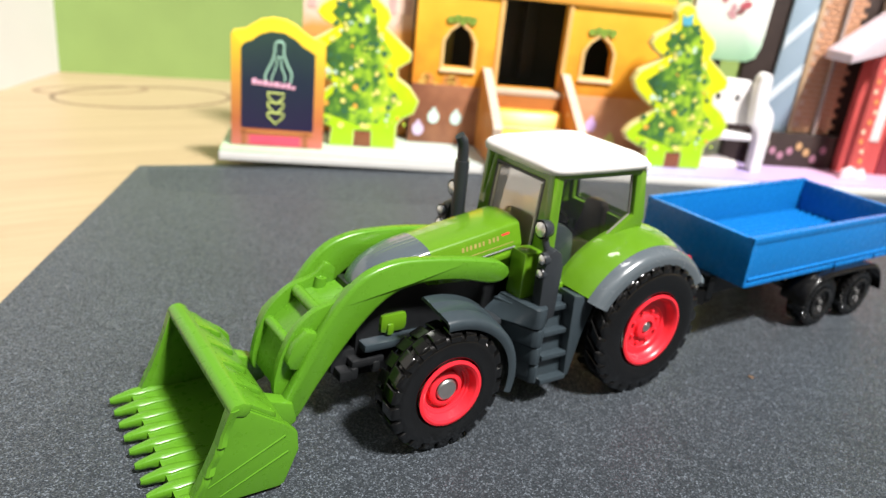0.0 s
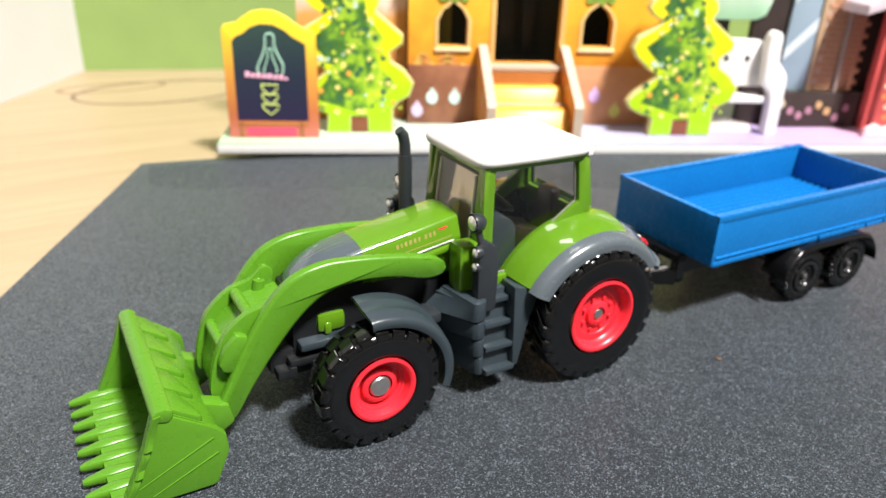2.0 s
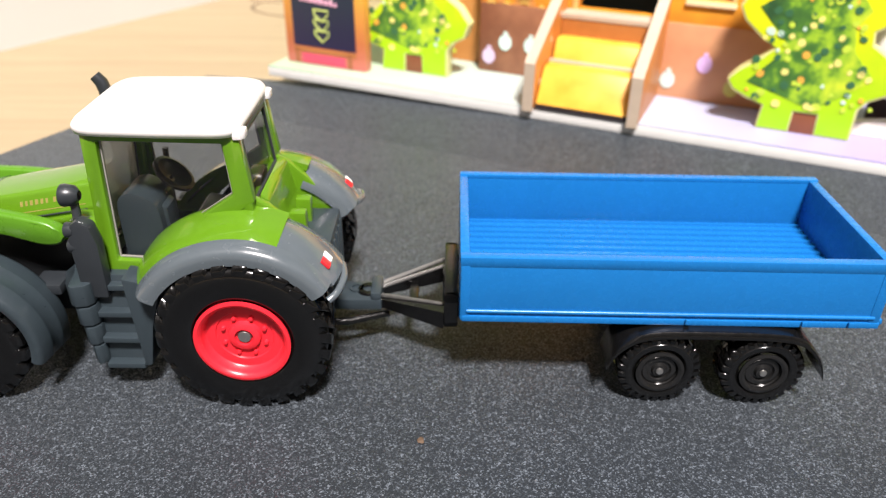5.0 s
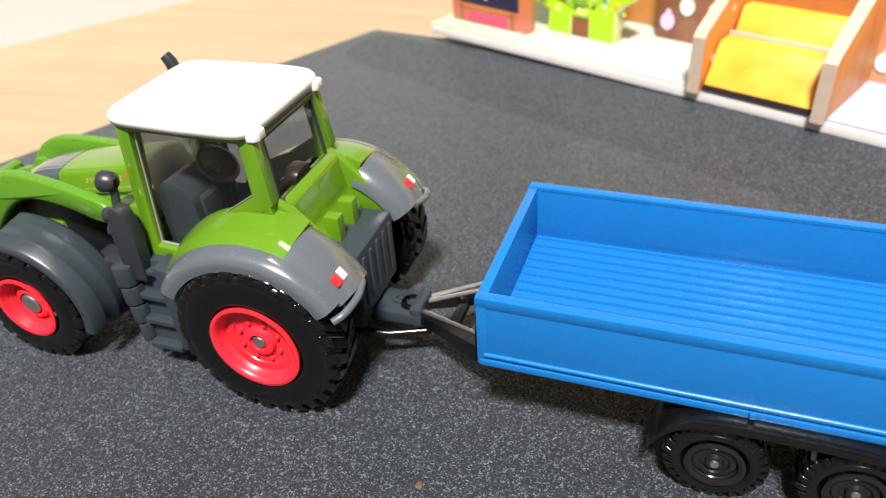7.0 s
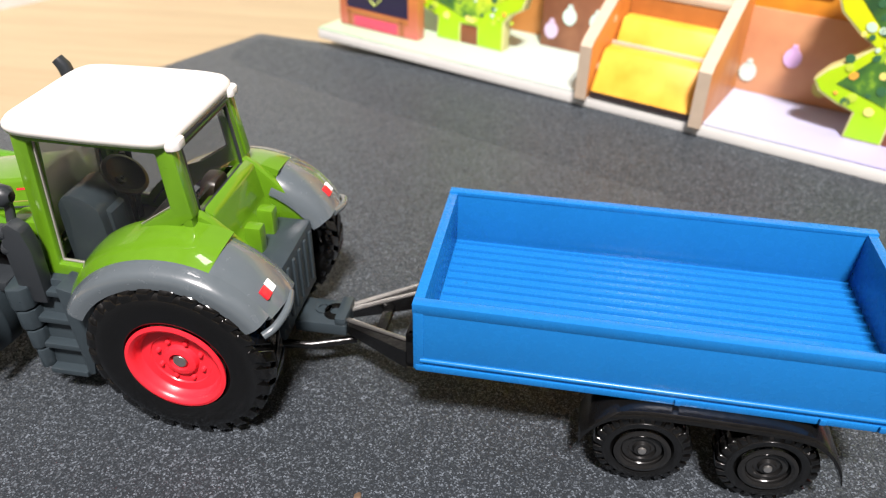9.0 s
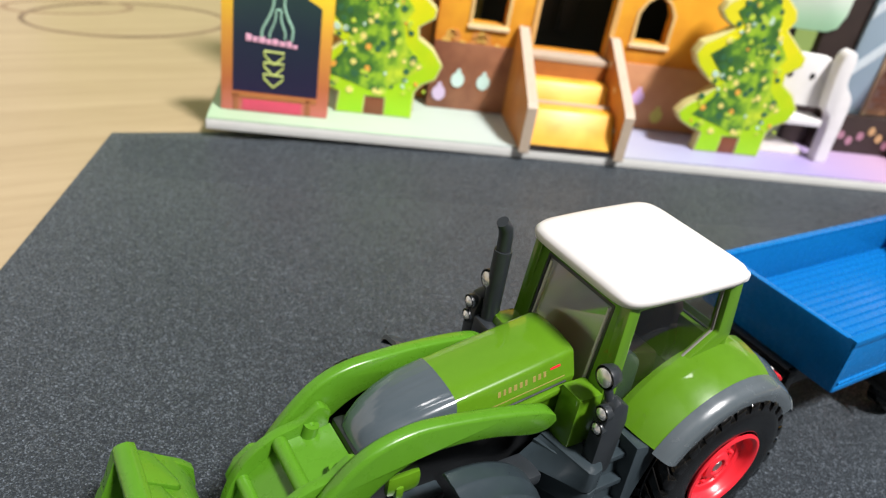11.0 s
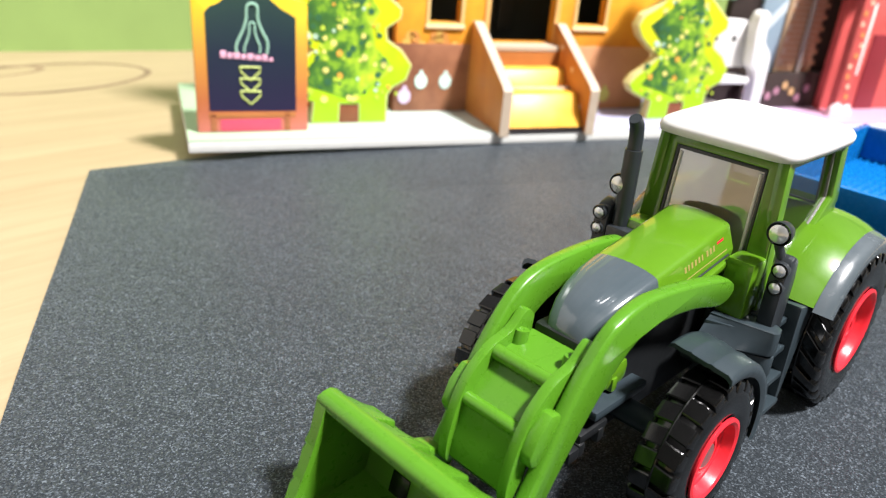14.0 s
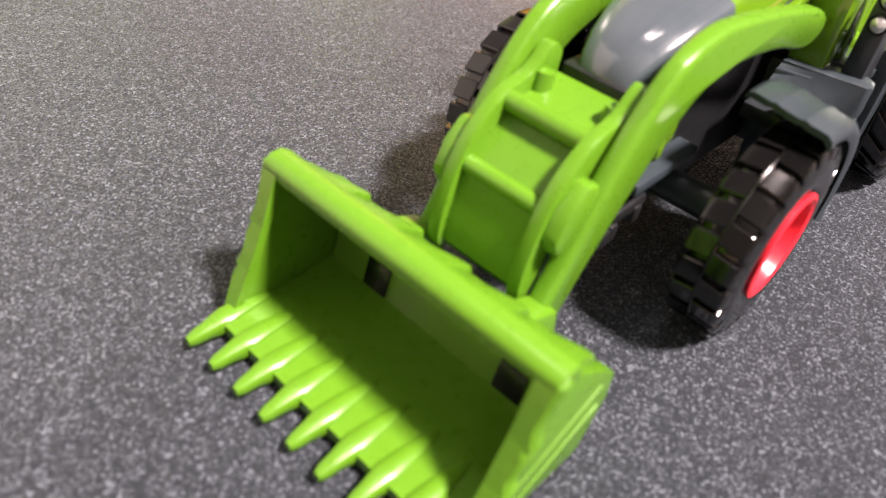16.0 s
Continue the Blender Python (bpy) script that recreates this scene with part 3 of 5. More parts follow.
        part("pane_edge", frame_panel(rim_o, rim_i, (0, s, 0), 0.35, 0.08), EDGE_HIGHLIGHT, T, "edge of the clear pane with its highlight painted in")
    mirrored(side_frame)

    def cross_frame(x_top, x_bot, zt, zb, yo, yi, izt, izb, nx, name):
        def P(y, z):
            return (x_top + (x_bot - x_top) * (zt - z) / (zt - zb), y, z)
        outer = [P(-yo, zt), P(yo, zt), P(yo + 0.8, zb), P(-yo - 0.8, zb)]
        inner = [P(-yi, izt), P(yi, izt), P(yi + 0.3, izb), P(-yi - 0.3, izb)]
        part(name, frame_panel(outer, inner, (nx, 0, 0), 1.3, 0.35), PAINT, T)
        q = [Vector(p) - Vector((nx * 0.35, 0, 0)) for p in inner]
        c = sum(q, Vector()) / 4
        o = [p + (p - c) * 0.05 for p in q]
        bm = bmesh.new()
        bm.faces.new([bm.verts.new(p) for p in o])
        part("windscreen" if nx < 0 else "rear_window", bm, HAZED if nx < 0 else GLASS, T, "clear plastic window with a pale painted-in haze", 0)
        ins = [p + (c - p) * 0.06 for p in q]
        part("window_seal", frame_panel([p + Vector((nx * 0.25, 0, 0)) for p in q], [p + Vector((nx * 0.25, 0, 0)) for p in ins], (nx, 0, 0), 0.4, 0.1), PLASTIC_DARK, T)
        if nx < 0:
            for a, b in ((ins[0], ins[3]), (ins[1], ins[2])):
                inward = Vector((0, 0.35 if a.y < 0 else -0.35, 0))
                part("pane_ridge", tube([a + inward + Vector((-0.15, 0, -0.3)), b + inward + Vector((-0.15, 0, 0.3))], 0.2, 8), RIDGE_HIGHLIGHT, T, "moulded ridge of the clear pane with its highlight painted in")
    cross_frame(-18.0, -19.6, 36.2, 17.5, 8.2, 5.9, 34.2, 19.6, -1, "windscreen_frame")
    cross_frame(0.5, 2.0, 36.2, 22.0, 8.2, 6.2, 34.6, 26.0, 1, "rear_frame")
    # rear body below the back window, between the fenders
    part("rear_body", joined(prism([(1.9, 17), (1.9, 27.0), (3.0, 26.2), (3.9, 21.6), (5.6, 19.4), (5.9, 17)], -6.4, 6.4, "y", 0.4), box(4.6, 6.8, -3.0, -1.2, 18.5, 22.5, 0.4), box(4.6, 6.8, 1.2, 3.0, 18.5, 22.5, 0.4)), PAINT, T)
    for s in (-1, 1):
        part("rear_gusset", prism([(1.2, 27.0), (3.0, 26.0), (5.4, 23.8), (8.0, 21.0), (10.0, 18.4), (10.6, 17.0), (6.0, 17.0), (1.2, 20.0)], s * 6.2, s * 7.6, "y", 0.4), PAINT, T)

    # roof
    def roof_ring(z, k, dx=0.0):
        cx, hx, hy = -9.0, 10.9, 9.5
        out = []
        for i in range(48):
            a = 2 * math.pi * i / 48
            c, s_ = math.cos(a), math.sin(a)
            e = 0.24
            x = math.copysign(abs(c) ** e, c) * hx * k
            y = math.copysign(abs(s_) ** e, s_) * hy * k * (1 - 0.05 * (x < 0) * abs(x) / hx)
            if x > 0:
                x *= 0.915
            out.append((cx + x + dx, y, z))
        return out
    part("roof", loft([roof_ring(35.6, 0.955), roof_ring(35.7, 0.985), roof_ring(36.3, 1.0), roof_ring(36.7, 0.995), roof_ring(37.2, 0.96), roof_ring(37.7, 0.86), roof_ring(38.1, 0.68), roof_ring(38.35, 0.4), roof_ring(38.4, 0.1)]), ROOF_WHITE, T, "white moulded cab roof", 60)

    for s in (-1, 1):
        part("roof_lug", prism([(0.0, s * 6.2), (1.1, s * 6.2), (1.5, s * 6.6), (1.5, s * 8.0), (1.0, s * 8.6), (0.0, s * 8.7)], 35.2, 36.3, "z", 0.3), ROOF_WHITE, T)
    # added dark strip that draws the shade of the recess below the roof
    part("roof_recess_shade", box(0.2, 0.9, -5.9, 5.9, 35.2, 35.9, 0.2), CABIN, T, "dark strip painting in the shade under the roof's rear edge")

    # cabin inside
    part("cabin_floor", box(-18.6, 1.5, -7.6, 7.6, 15.0, 17.2, 0.3), CABIN, T)
    part("console", prism(smooth_xy([(-16.7, 17), (-16.8, 24.4), (-16.2, 26.4), (-14.6, 27.2), (-12.6, 26.4), (-11.4, 25.0), (-11.1, 22.0), (-10.9, 17)]), -6.9, -0.6, "y", 0.6), PLASTIC_GREY, T, "dark grey dashboard console")
    part("console_panel", prism([(-12.0, 19.0), (-11.7, 25.0), (-10.7, 24.4), (-10.5, 19.0)], -5.6, -2.2, "y", 0.4), PLASTIC_GREY, T)
    brown = material("wheel_brown", (0.020, 0.013, 0.011), 0.35)
    part("steering_wheel", moved(joined(lathe([(2.5, 0.35), (3.0, 0.2), (3.0, -0.2), (2.5, -0.35), (1.9, -0.9), (0.4, -1.2), (0.2, -0.6)], (0, 0, 0), "z", 28), tube([(0, 0, -5.5), (0, 0, -0.8)], 0.6)), pose(-10.8, -0.9, 27.2, 0, 42, 0)), brown, T, "dark brown steering wheel on its column")
    back = smooth_xy([(-3.0, 19.5), (-3.1, 22.0), (-2.4, 24.4), (-2.1, 26.6), (-1.2, 27.7), (1.2, 27.7), (2.1, 26.6), (2.4, 24.4), (3.1, 22.0), (3.0, 19.5)])
    part("seat", joined(moved(prism(back, -1.0, 1.0, "x", 0.5), pose(-2.2, 0.3, 0, 0, 5, 0)), prism([(-8.6, 17), (-8.4, 21.8), (-7.6, 22.6), (-3.0, 21.4), (-2.6, 17)], -3.2, 3.4, "y", 0.6)), brown, T, "dark brown moulded driver's seat")
    for y, h in ((3.6, 27.6), (5.0, 28.4)):
        part("lever", tube([(-14.2, y, 17), (-13.8, y + 0.2, h)], [0.55, 0.4]), brown, T)

    # rear fenders: green shell with a slate trim along the edge and the tail
    def rear_fender(s):
        cz = 10.7
        def shell_rows(a0, a1, ys, n, add=0.0):
            rows_o, rows_i = [], []
            for i in range(n + 1):
                a = radians(a0 + (a1 - a0) * i / n)
                ro, ri = [], []
                for y, r in ys:
                    sx = 1.02 if math.cos(a) > 0 else 1.10
                    ro.append((sx * (r + add) * math.cos(a), s * y, cz + (r + add) * math.sin(a) * 1.02))
                    ri.append((sx * (r - 0.9 + add) * math.cos(a), s * (y - 0.1), cz + (r - 0.9 + add) * math.sin(a) * 1.02))
                rows_o.append(ro)
                rows_i.append(ri)
            return shell(rows_o, rows_i)
        trim = [(15.9, 11.9), (15.8, 12.6), (15.3, 13.1), (14.6, 13.4), (13.8, 13.6)]
        green = [(13.8, 13.54), (12.6, 14.1), (11.0, 14.6), (9.2, 14.9), (7.4, 15.0)]
        part("fender_trim", shell_rows(152, 34, trim, 26), SLATE, T, "slate grey wheel-arch edge", 50)
        part("fender", shell_rows(150, 68, green, 20), PAINT, T, "glossy green rear fender", 50)
        part("fender_tail", shell_rows(68, 32, [(13.8, 13.58), (12.6, 14.05), (11.2, 14.45), (9.4, 14.55), (7.4, 14.2), (6.0, 12.8)], 13), SLATE, T, "slate grey tail of the fender", 50)
        part("tail_light", moved(box(-0.2, 0.2, -0.65, 0.65, -0.7, 0.7, 0.12), pose(10.75 if s < 0 else 11.0, s * (12.2 if s < 0 else 10.6), 20.42 if s < 0 else 20.6, 0, -42, 0)), RED_PRINT, T, "small red tail light")
        part("indicator_light", moved(box(-0.2, 0.2, -0.5, 0.5, -0.7, 0.7, 0.12), pose(10.8, s * (11.0 if s < 0 else 11.8), 20.6 if s < 0 else 20.45, 0, -42, 0)), WHITE_PRINT, T, "small white light")
        part("fender_lip", smooth_tube([(11.2, s * 15.4, 16.8), (12.3, s * 14.2, 17.4), (12.8, s * 11.5, 17.9), (12.3, s * 9.0, 18.3)], 0.5), SLATE, T)
    mirrored(rear_fender)

    # front fenders
    def front_fender(s):
        rows_o, rows_i = [], []
        for i in range(27):
            a = radians((96 - 112 * i / 26) if s < 0 else (66 - 82 * i / 26))
            o, n_ = [], []
            # a thin plate that falls outwards, with two low ridges and a turned-down outer lip
            for y, r in ((15.7, 9.75), (15.65, 10.35), (15.2, 10.75), (13.7, 10.95), (13.45, 11.07), (13.2, 11.07), (12.95, 11.0), (11.3, 11.25), (11.05, 11.37), (10.8, 11.37), (10.55, 11.32), (9.2, 11.5), (8.7, 11.3)):
                for rows, d in ((o, 0.0), (n_, 0.55)):
                    rows.append((-38.3 + (r - d + 0.95) * math.cos(a), s * (y - 0.4 * d), 9.0 + (r - d) * math.sin(a)))
            rows_o.append(o)
            rows_i.append(n_)
        part("front_fender", shell(rows_o, rows_i), PLASTIC_GREY, T, "thin grey plastic front fender", 50)
        part("fender_bracket", box(-29.5, -25.5, *sorted((s * 5.5, s * 9.4)), 13.0, 14.6, 0.4), PLASTIC_DARK, T)
    mirrored(front_fender)

    # steps, tool box and side skirt
    def steps(s):
        # louvred box: slabs one above the other, each set back a little, with a blunt outer corner
        slabs = []
        for k, (z0, z1) in enumerate(((13.85, 17.0), (10.75, 13.6), (7.65, 10.5), (4.4, 7.4))):
            f = 0.9 * k
            plan = [(-26.8 + f, s * 5.6), (-25.4 + f, s * 8.2), (-22.5 + 0.4 * f, s * (13.0 - 0.06 * k)), (-21.7 + 0.3 * f, s * (13.5 - 0.06 * k)), (-20.3, s * 13.2), (-19.7, s * 12.4), (-19.7, s * 5.6)]
            slab = prism(plan, z0, z1, "z", 0.3)
            if k == 0:
                for v in slab.verts:
                    if v.co.z > 16 and v.co.x < -22.2:
                        v.co.x = -22.2 + (v.co.x + 22.2) * 0.3
            slabs.append(slab)
        core = prism([(-24.6, s * 5.6), (-23.6, s * 8.4), (-21.6, s * 12.4), (-20.2, s * 12.2), (-20.0, s * 5.6)], 5.2, 16.4, "z", 0.2)
        part("tool_box", joined(core, *slabs), PLASTIC_GREY, T, "grey moulded tool box with louvres")
        part("step_wall", prism([(s * 7.5, 17.2), (s * 10.6, 17.2), (s * 12.3, 3.6), (s * 7.5, 3.6)], -19.8, -14.4, "x", 0.2), PLASTIC_GREY, T, "grey wall behind the boarding steps")
        for ya, z in ((11.9, 15.4), (12.5, 11.6), (13.0, 7.8), (13.5, 3.9)):
            part("step_tread", prism([(s * (ya - 1.6), z + 0.9), (s * ya, z + 0.9), (s * ya, z + 0.1), (s * (ya - 1.6), z - 0.3)], -19.7, -14.6, "x", 0.15), PLASTIC_GREY, T)
        part("side_skirt", prism([(-15.3, 18.2), (-10.4, 17.0), (-11.2, 14.6), (-12.5, 10.6), (-13.7, 4.3), (-14.7, 4.1)], s * 9.5, s * 13.2, "y", 0.35), PLASTIC_GREY, T, "grey wedge beside the steps")
    mirrored(steps)

    # lamps on their bars, exhaust on the far side
    def lamp_bar(s):
        y, yt, dx = (-11.3, -10.1, 0.8) if s < 0 else (11.8, 10.2, -0.9)
        f = 0.9 if s < 0 else 0.0
        bar = prism([(-22.8 + f, 14.5), (-22.9 + f, 23.0), (-22.2 + f, 25.3), (-20.4, 25.9), (-19.0, 25.0), (-18.4, 22.5), (-18.6, 14.5)], *sorted((y - s * 1.2, y + s * 0.85)), "y", 0.45)
        stalk = tube([(-20.7, y - s * 0.4, 24.6), (-21.0, yt, 26.6), (-21.0, yt, 28.4)], 0.55)
        head = lathe([(0.6, 2.1), (1.25, 1.5), (1.45, 0.3), (1.4, 0.0)], (-22.2, yt, 28.4), "x", 24)
        shift = Matrix.Translation((dx, 0, 0))
        bar_ob = part("lamp_bar", moved(joined(bar, stalk, head), shift), PLASTIC_DARK, T, "dark lamp bar beside the cab")
        for z, r, xx, yy in ((28.4, 1.1, -22.35, yt), (24.2, 0.72, -23.25 + f, y), (22.0, 0.66, -23.25 + f, y)):
            part("lamp", lathe([(0.02, -0.25), (r * 0.6, -0.18), (r, 0.05), (r, 0.5)], (xx + dx, yy, z), "x", 20), CHROME, bar_ob, "round silver lamp")
            if z < 28:
                part("lamp_holder", lathe([(r + 0.25, 0.12), (r + 0.3, 0.3), (r + 0.2, 1.2)], (xx + dx, yy, z), "x", 18), PLASTIC_DARK, bar_ob)
    mirrored(lamp_bar)
    part("exhaust", moved(joined(tube([(-21.6, 9.4, 18), (-21.8, 9.4, 33.2)], 1.15, 18), tube([(-21.8, 9.4, 33.0), (-21.9, 9.4, 35.2), (-22.2, 9.4, 36.4), (-22.9, 9.4, 37.3)], [0.92, 0.92, 0.92, 0.8], 16), box(-23.4, -20.2, 6.6, 10.6, 18.5, 23.0, 0.6)), Matrix.Translation((-0.5, 0, 0))), PLASTIC_DARK, T, "dark exhaust stack with a bent tip")

    # wheels
    for s in (-1, 1):
        rot_wheel(0, 10.9, 11.3, s * 16.3, 6.3, 26, 6.1, T, "rear_wheel", s, "rear", 0.55, 0.9)
        rot_wheel(-38, 8.7, 9.1, -15.6 if s < 0 else 14.5, 5.1, 22, 4.85, T, "front_wheel", s, "front", 0.45, 0.1)
    return T


def smooth_tube(points, r):
    return tube(smooth_line(points, 5), r, 10)


def build_loader(T):
    """Loader arms, linkage frame and bucket; they belong to the tractor."""
    top = [(-24.5, 22.1), (-26.4, 23.2), (-31.8, 24.2), (-38.3, 24.8), (-43.3, 24.7), (-47.4, 23.3), (-50.8, 19.9), (-54.2, 14.7), (-56.8, 9.3), (-58.7, 5.6), (-58.5, 4.2)]
    low = [(-24.1, 21.0), (-25.0, 19.9), (-27.4, 19.8), (-32.0, 20.9), (-37.6, 21.2), (-42.3, 20.2), (-45.9, 17.7), (-49.7, 13.4), (-53.2, 8.6), (-55.6, 4.8), (-56.8, 3.8)]
    a, b = smooth_line(top, 4), smooth_line(low, 4)
    for s in (-1, 1):
        rows = []
        n = len(a)
        for o, k in ((1.7, 0.24), (1.58, 0.09), (1.3, 0.0), (0.35, 0.0), (0.1, 0.06), (0.0, 0.15)):
            ring = []
            for i in range(n):
                c = (a[i] + b[i]) / 2
                q = a[i] + (c - a[i]) * k
                y = 6.15 + o - 1.2 * min(1, max(0, (-27 - q.x) / 14))
                ring.append((q.x, s * y, q.y))
            for i in reversed(range(n)):
                c = (a[i] + b[i]) / 2
                q = b[i] + (c - b[i]) * k
                y = 6.15 + o - 1.2 * min(1, max(0, (-27 - q.x) / 14))
                ring.append((q.x, s * y, q.y))
            rows.append(ring)
        arm = part("loader_arm", loft(rows), PLASTIC_GREEN, T, "bright green curved loader arm", 40)
        # raised stud that joins arm and linkage
        part("link_stud", moved(joined(prism([(-2.6, -1.1), (2.2, -1.4), (3.0, -0.2), (2.5, 1.2), (0.2, 1.7), (-2.2, 1.2), (-3.0, 0.1)], min(s * 4.3, s * 6.1), max(s * 4.3, s * 6.1), "y", 0.5)), pose(-55.3, 0, 13.9, 0, -56, 0)), PLASTIC_GREEN, arm)
    # linkage frame
    side = smooth_line([(-46.6, 20.4), (-48.0, 21.4), (-50.2, 19.6), (-53.2, 18.7), (-56.0, 16.4), (-57.7, 13.2), (-58.6, 9.6), (-58.6, 7.2), (-57.6, 6.6), (-56.4, 8.0), (-55.6, 11.0), (-53.0, 14.0), (-49.6, 16.4), (-46.8, 18.4)], 3)
    pts = [(p.x, p.y) for p in side]
    part("linkage_plate", prism(pts, 3.5, 4.7, "y", 0.3), PLASTIC_GREEN, T, "bright green linkage side plate")
    part("linkage_plate", prism(pts, -4.7, -3.5, "y", 0.3), PLASTIC_GREEN, T, "bright green linkage side plate")
    panel_line = [(-46.6, 18.6), (-51.6, 17.9), (-52.6, 17.0), (-55.6, 14.6), (-56.6, 13.6), (-57.9, 9.6), (-58.1, 7.6), (-57.6, 6.9)]
    ro = [[(x, -3.6, z) for x, z in panel_line], [(x, 3.6, z) for x, z in panel_line]]
    ri = [[(x + 0.7, -3.6, z - 0.9) for x, z in panel_line], [(x + 0.7, 3.6, z - 0.9) for x, z in panel_line]]
    part("linkage_panel", shell(ro, ri), PLASTIC_GREEN, T, "", 20)
    for x, z, r in ((-52.4, 18.0, 0.85), (-56.3, 14.0, 0.75)):
        part("cross_bar", tube([(x, -3.7, z), (x, 3.7, z)], r, 14), PLASTIC_GREEN, T)
    for s in (-1, 1):
        part("link_lug", joined(tube([(-49.3, s * 3.3, 17.2), (-48.9, s * 3.3, 19.5)], [0.95, 0.85], 14), tube([(-48.9, s * 3.2, 19.0), (-48.9, s * 4.9, 19.4)], 0.6, 12)), PLASTIC_GREEN, T)

    # bucket: a curved sheet between two side plates
    outer = smooth_line([(-66.4, 13.3), (-63.4, 11.3), (-60.8, 9.2), (-59.5, 7.0), (-59.2, 4.6), (-59.9, 2.2), (-61.6, 0.7), (-64.5, 0.3), (-73.2, 0.25)], 4)
    inner = []
    for i, p in enumerate(outer):
        d = (outer[min(i + 1, len(outer) - 1)] - outer[max(i - 1, 0)]).normalized()
        inner.append(p + Vector((-d.y, d.x)) * -1.0)
    W = 13.35
    ro = [[(p.x, y, p.y) for p in outer] for y in (-W, W)]
    ri = [[(p.x, y, p.y) for p in inner] for y in (-W, W)]
    bucket = part("bucket", shell(ro, ri), PLASTIC_GREEN, T, "bright green loader bucket with nine teeth", 40)
    for s in (-1, 1):
        ff = [(-71.2, 0.25), (-71.4, 1.6), (-70.4, 3.6), (-68.7, 7.2), (-67.4, 10.4), (-66.8, 13.2)]
        sp = [(-66.6, 13.3), (-60.2, 8.9), (-59.0, 7.6), (-58.8, 5.0), (-60.6, 0.5), (-61.2, 0.2), (-71.2, 0.2)] + ff[1:-1]
        part("side_plate", prism(sp, s * W - 0.85 * s, s * (W + 0.3), "y", 0.25), PLASTIC_GREEN, bucket)
        rim_line = smooth_line([(-71.6, s * W, 1.2), (-69.9, s * W, 4.8), (-68.4, s * W, 8.4), (-66.9, s * W, 12.9)], 4)
        for (xa, za), (xb, zb) in (((-70.0, 3.0), (-60.6, 7.6)), ((-68.6, 1.3), (-60.2, 5.2))):
            part("side_rib", tube([(xa, s * (W + 0.28), za), (xb, s * (W + 0.28), zb)], [0.1, 0.16], 8), PLASTIC_GREEN, bucket)
        # flange along the open edge, its outer side stepped three times
        rings = []
        for k, p in enumerate(rim_line):
            for f in ((k % 4) / 4, 1.0) if k % 4 == 0 and 0 < k < len(rim_line) - 1 else ((k % 4) / 4 if k < len(rim_line) - 1 else 1.0,):
                lift = 0.03 if f == 1.0 else 0.0
                a, b = s * (W - 1.1), s * (W + 0.35 + 0.45 * f)
                rings.append([(p.x - 0.5 + lift, a, p.z - lift), (p.x + 0.45 + lift, a, p.z + 0.25 - lift), (p.x + 0.45 + lift, b, p.z + 0.25 - lift), (p.x - 0.2 + lift, b, p.z + 0.1 - lift), (p.x - 0.5 + lift, b - s * 0.3, p.z - lift)])
        part("side_rim", loft(rings), PLASTIC_GREEN, bucket, "", 30)
    part("top_lip", prism([(-67.5, 12.2), (-67.4, 13.1), (-66.8, 13.6), (-65.8, 13.7), (-65.0, 13.3), (-64.9, 12.4), (-65.6, 11.7)], -W - 0.5, W + 0.5, "y", 0.3), PLASTIC_GREEN, bucket)
    # sawtooth flange behind the lip
    n = 5
    step = (2 * W - 0.4) / n
    for k in range(n):
        y1 = W - 0.2 - k * step
        y0 = y1 - step
        plan = [(-65.6, y1), (-65.6, y0 + 0.02), (-62.0, y0 + 0.02), (-61.5, y0 + 0.4), (-61.6, y0 + 1.2), (-63.6, y1)]
        bm = prism(plan, -0.5, 0.5, "z", 0.25)
        for v in bm.verts:
            # each shingle rises towards its lower-numbered end
            v.co.z += 12.7 - (v.co.x + 65.6) * 0.66 + 0.2 * (y1 - v.co.y) / step
        part("flange", bm, PLASTIC_GREEN, bucket)
    part("mould_mark", lathe([(0.02, 0.35), (0.4, 0.25), (0.5, 0)], (-65.6, -0.9, 13.2), "z", 12), PLASTIC_GREEN, bucket)
    # no hole is cut: black plates paint the dark of two openings
    for s in (-1, 1):
        part("socket", moved(box(-0.12, 0.2, -1.3, 1.3, -1.3, 1.3, 0.05), pose(-61.65, s * 7.2 - 0.3, 3.0, 0, 14, 0)), TRAILER_BLACK, bucket, "black square plate drawn in for a shaded opening")
    # plate in the paler green, so a reflection's sheen is painted on
    part("back_plate", moved(box(-0.1, 0.5, -12.4, 12.4, -2.3, 2.3, 0.2), pose(-61.45, 0, 3.1, 0, 14, 0)), SHEEN_GREEN, bucket)
    for k in range(9):
        y = -12.5 + k * 3.12
        rings = []
        for x, w, z0, z1 in ((-67.6, 0.30, 0.8, 1.3), (-69.2, 0.60, 0.5, 1.55), (-71.0, 0.82, 0.2, 1.75), (-72.6, 0.96, 0.1, 1.75), (-73.4, 0.84, 0.1, 1.65), (-74.4, 0.64, 0.1, 1.45), (-75.4, 0.54, 0.12, 1.25), (-76.0, 0.34, 0.25, 1.0)):
            c = (z0 + z1) / 2
            h = (z1 - z0) / 2
            rings.append([(x, y + w * (abs(math.cos(t)) ** 0.6) * math.copysign(1, math.cos(t)), c + h * (abs(math.sin(t)) ** 0.6) * math.copysign(1, math.sin(t))) for t in [2 * math.pi * i / 12 for i in range(12)]])
        part("tooth", loft(rings), PLASTIC_GREEN, bucket)
    for s in (-1, 1):
        part("bucket_hinge", joined(prism([(-60.6, 8.6), (-57.0, 7.2), (-56.4, 4.4), (-58.5, 3.0), (-60.2, 3.6)], min(s * 4.8, s * 7.4), max(s * 4.8, s * 7.4), "y", 0.4)), PLASTIC_GREEN, bucket)


tractor = build_tractor()
build_loader(tractor)


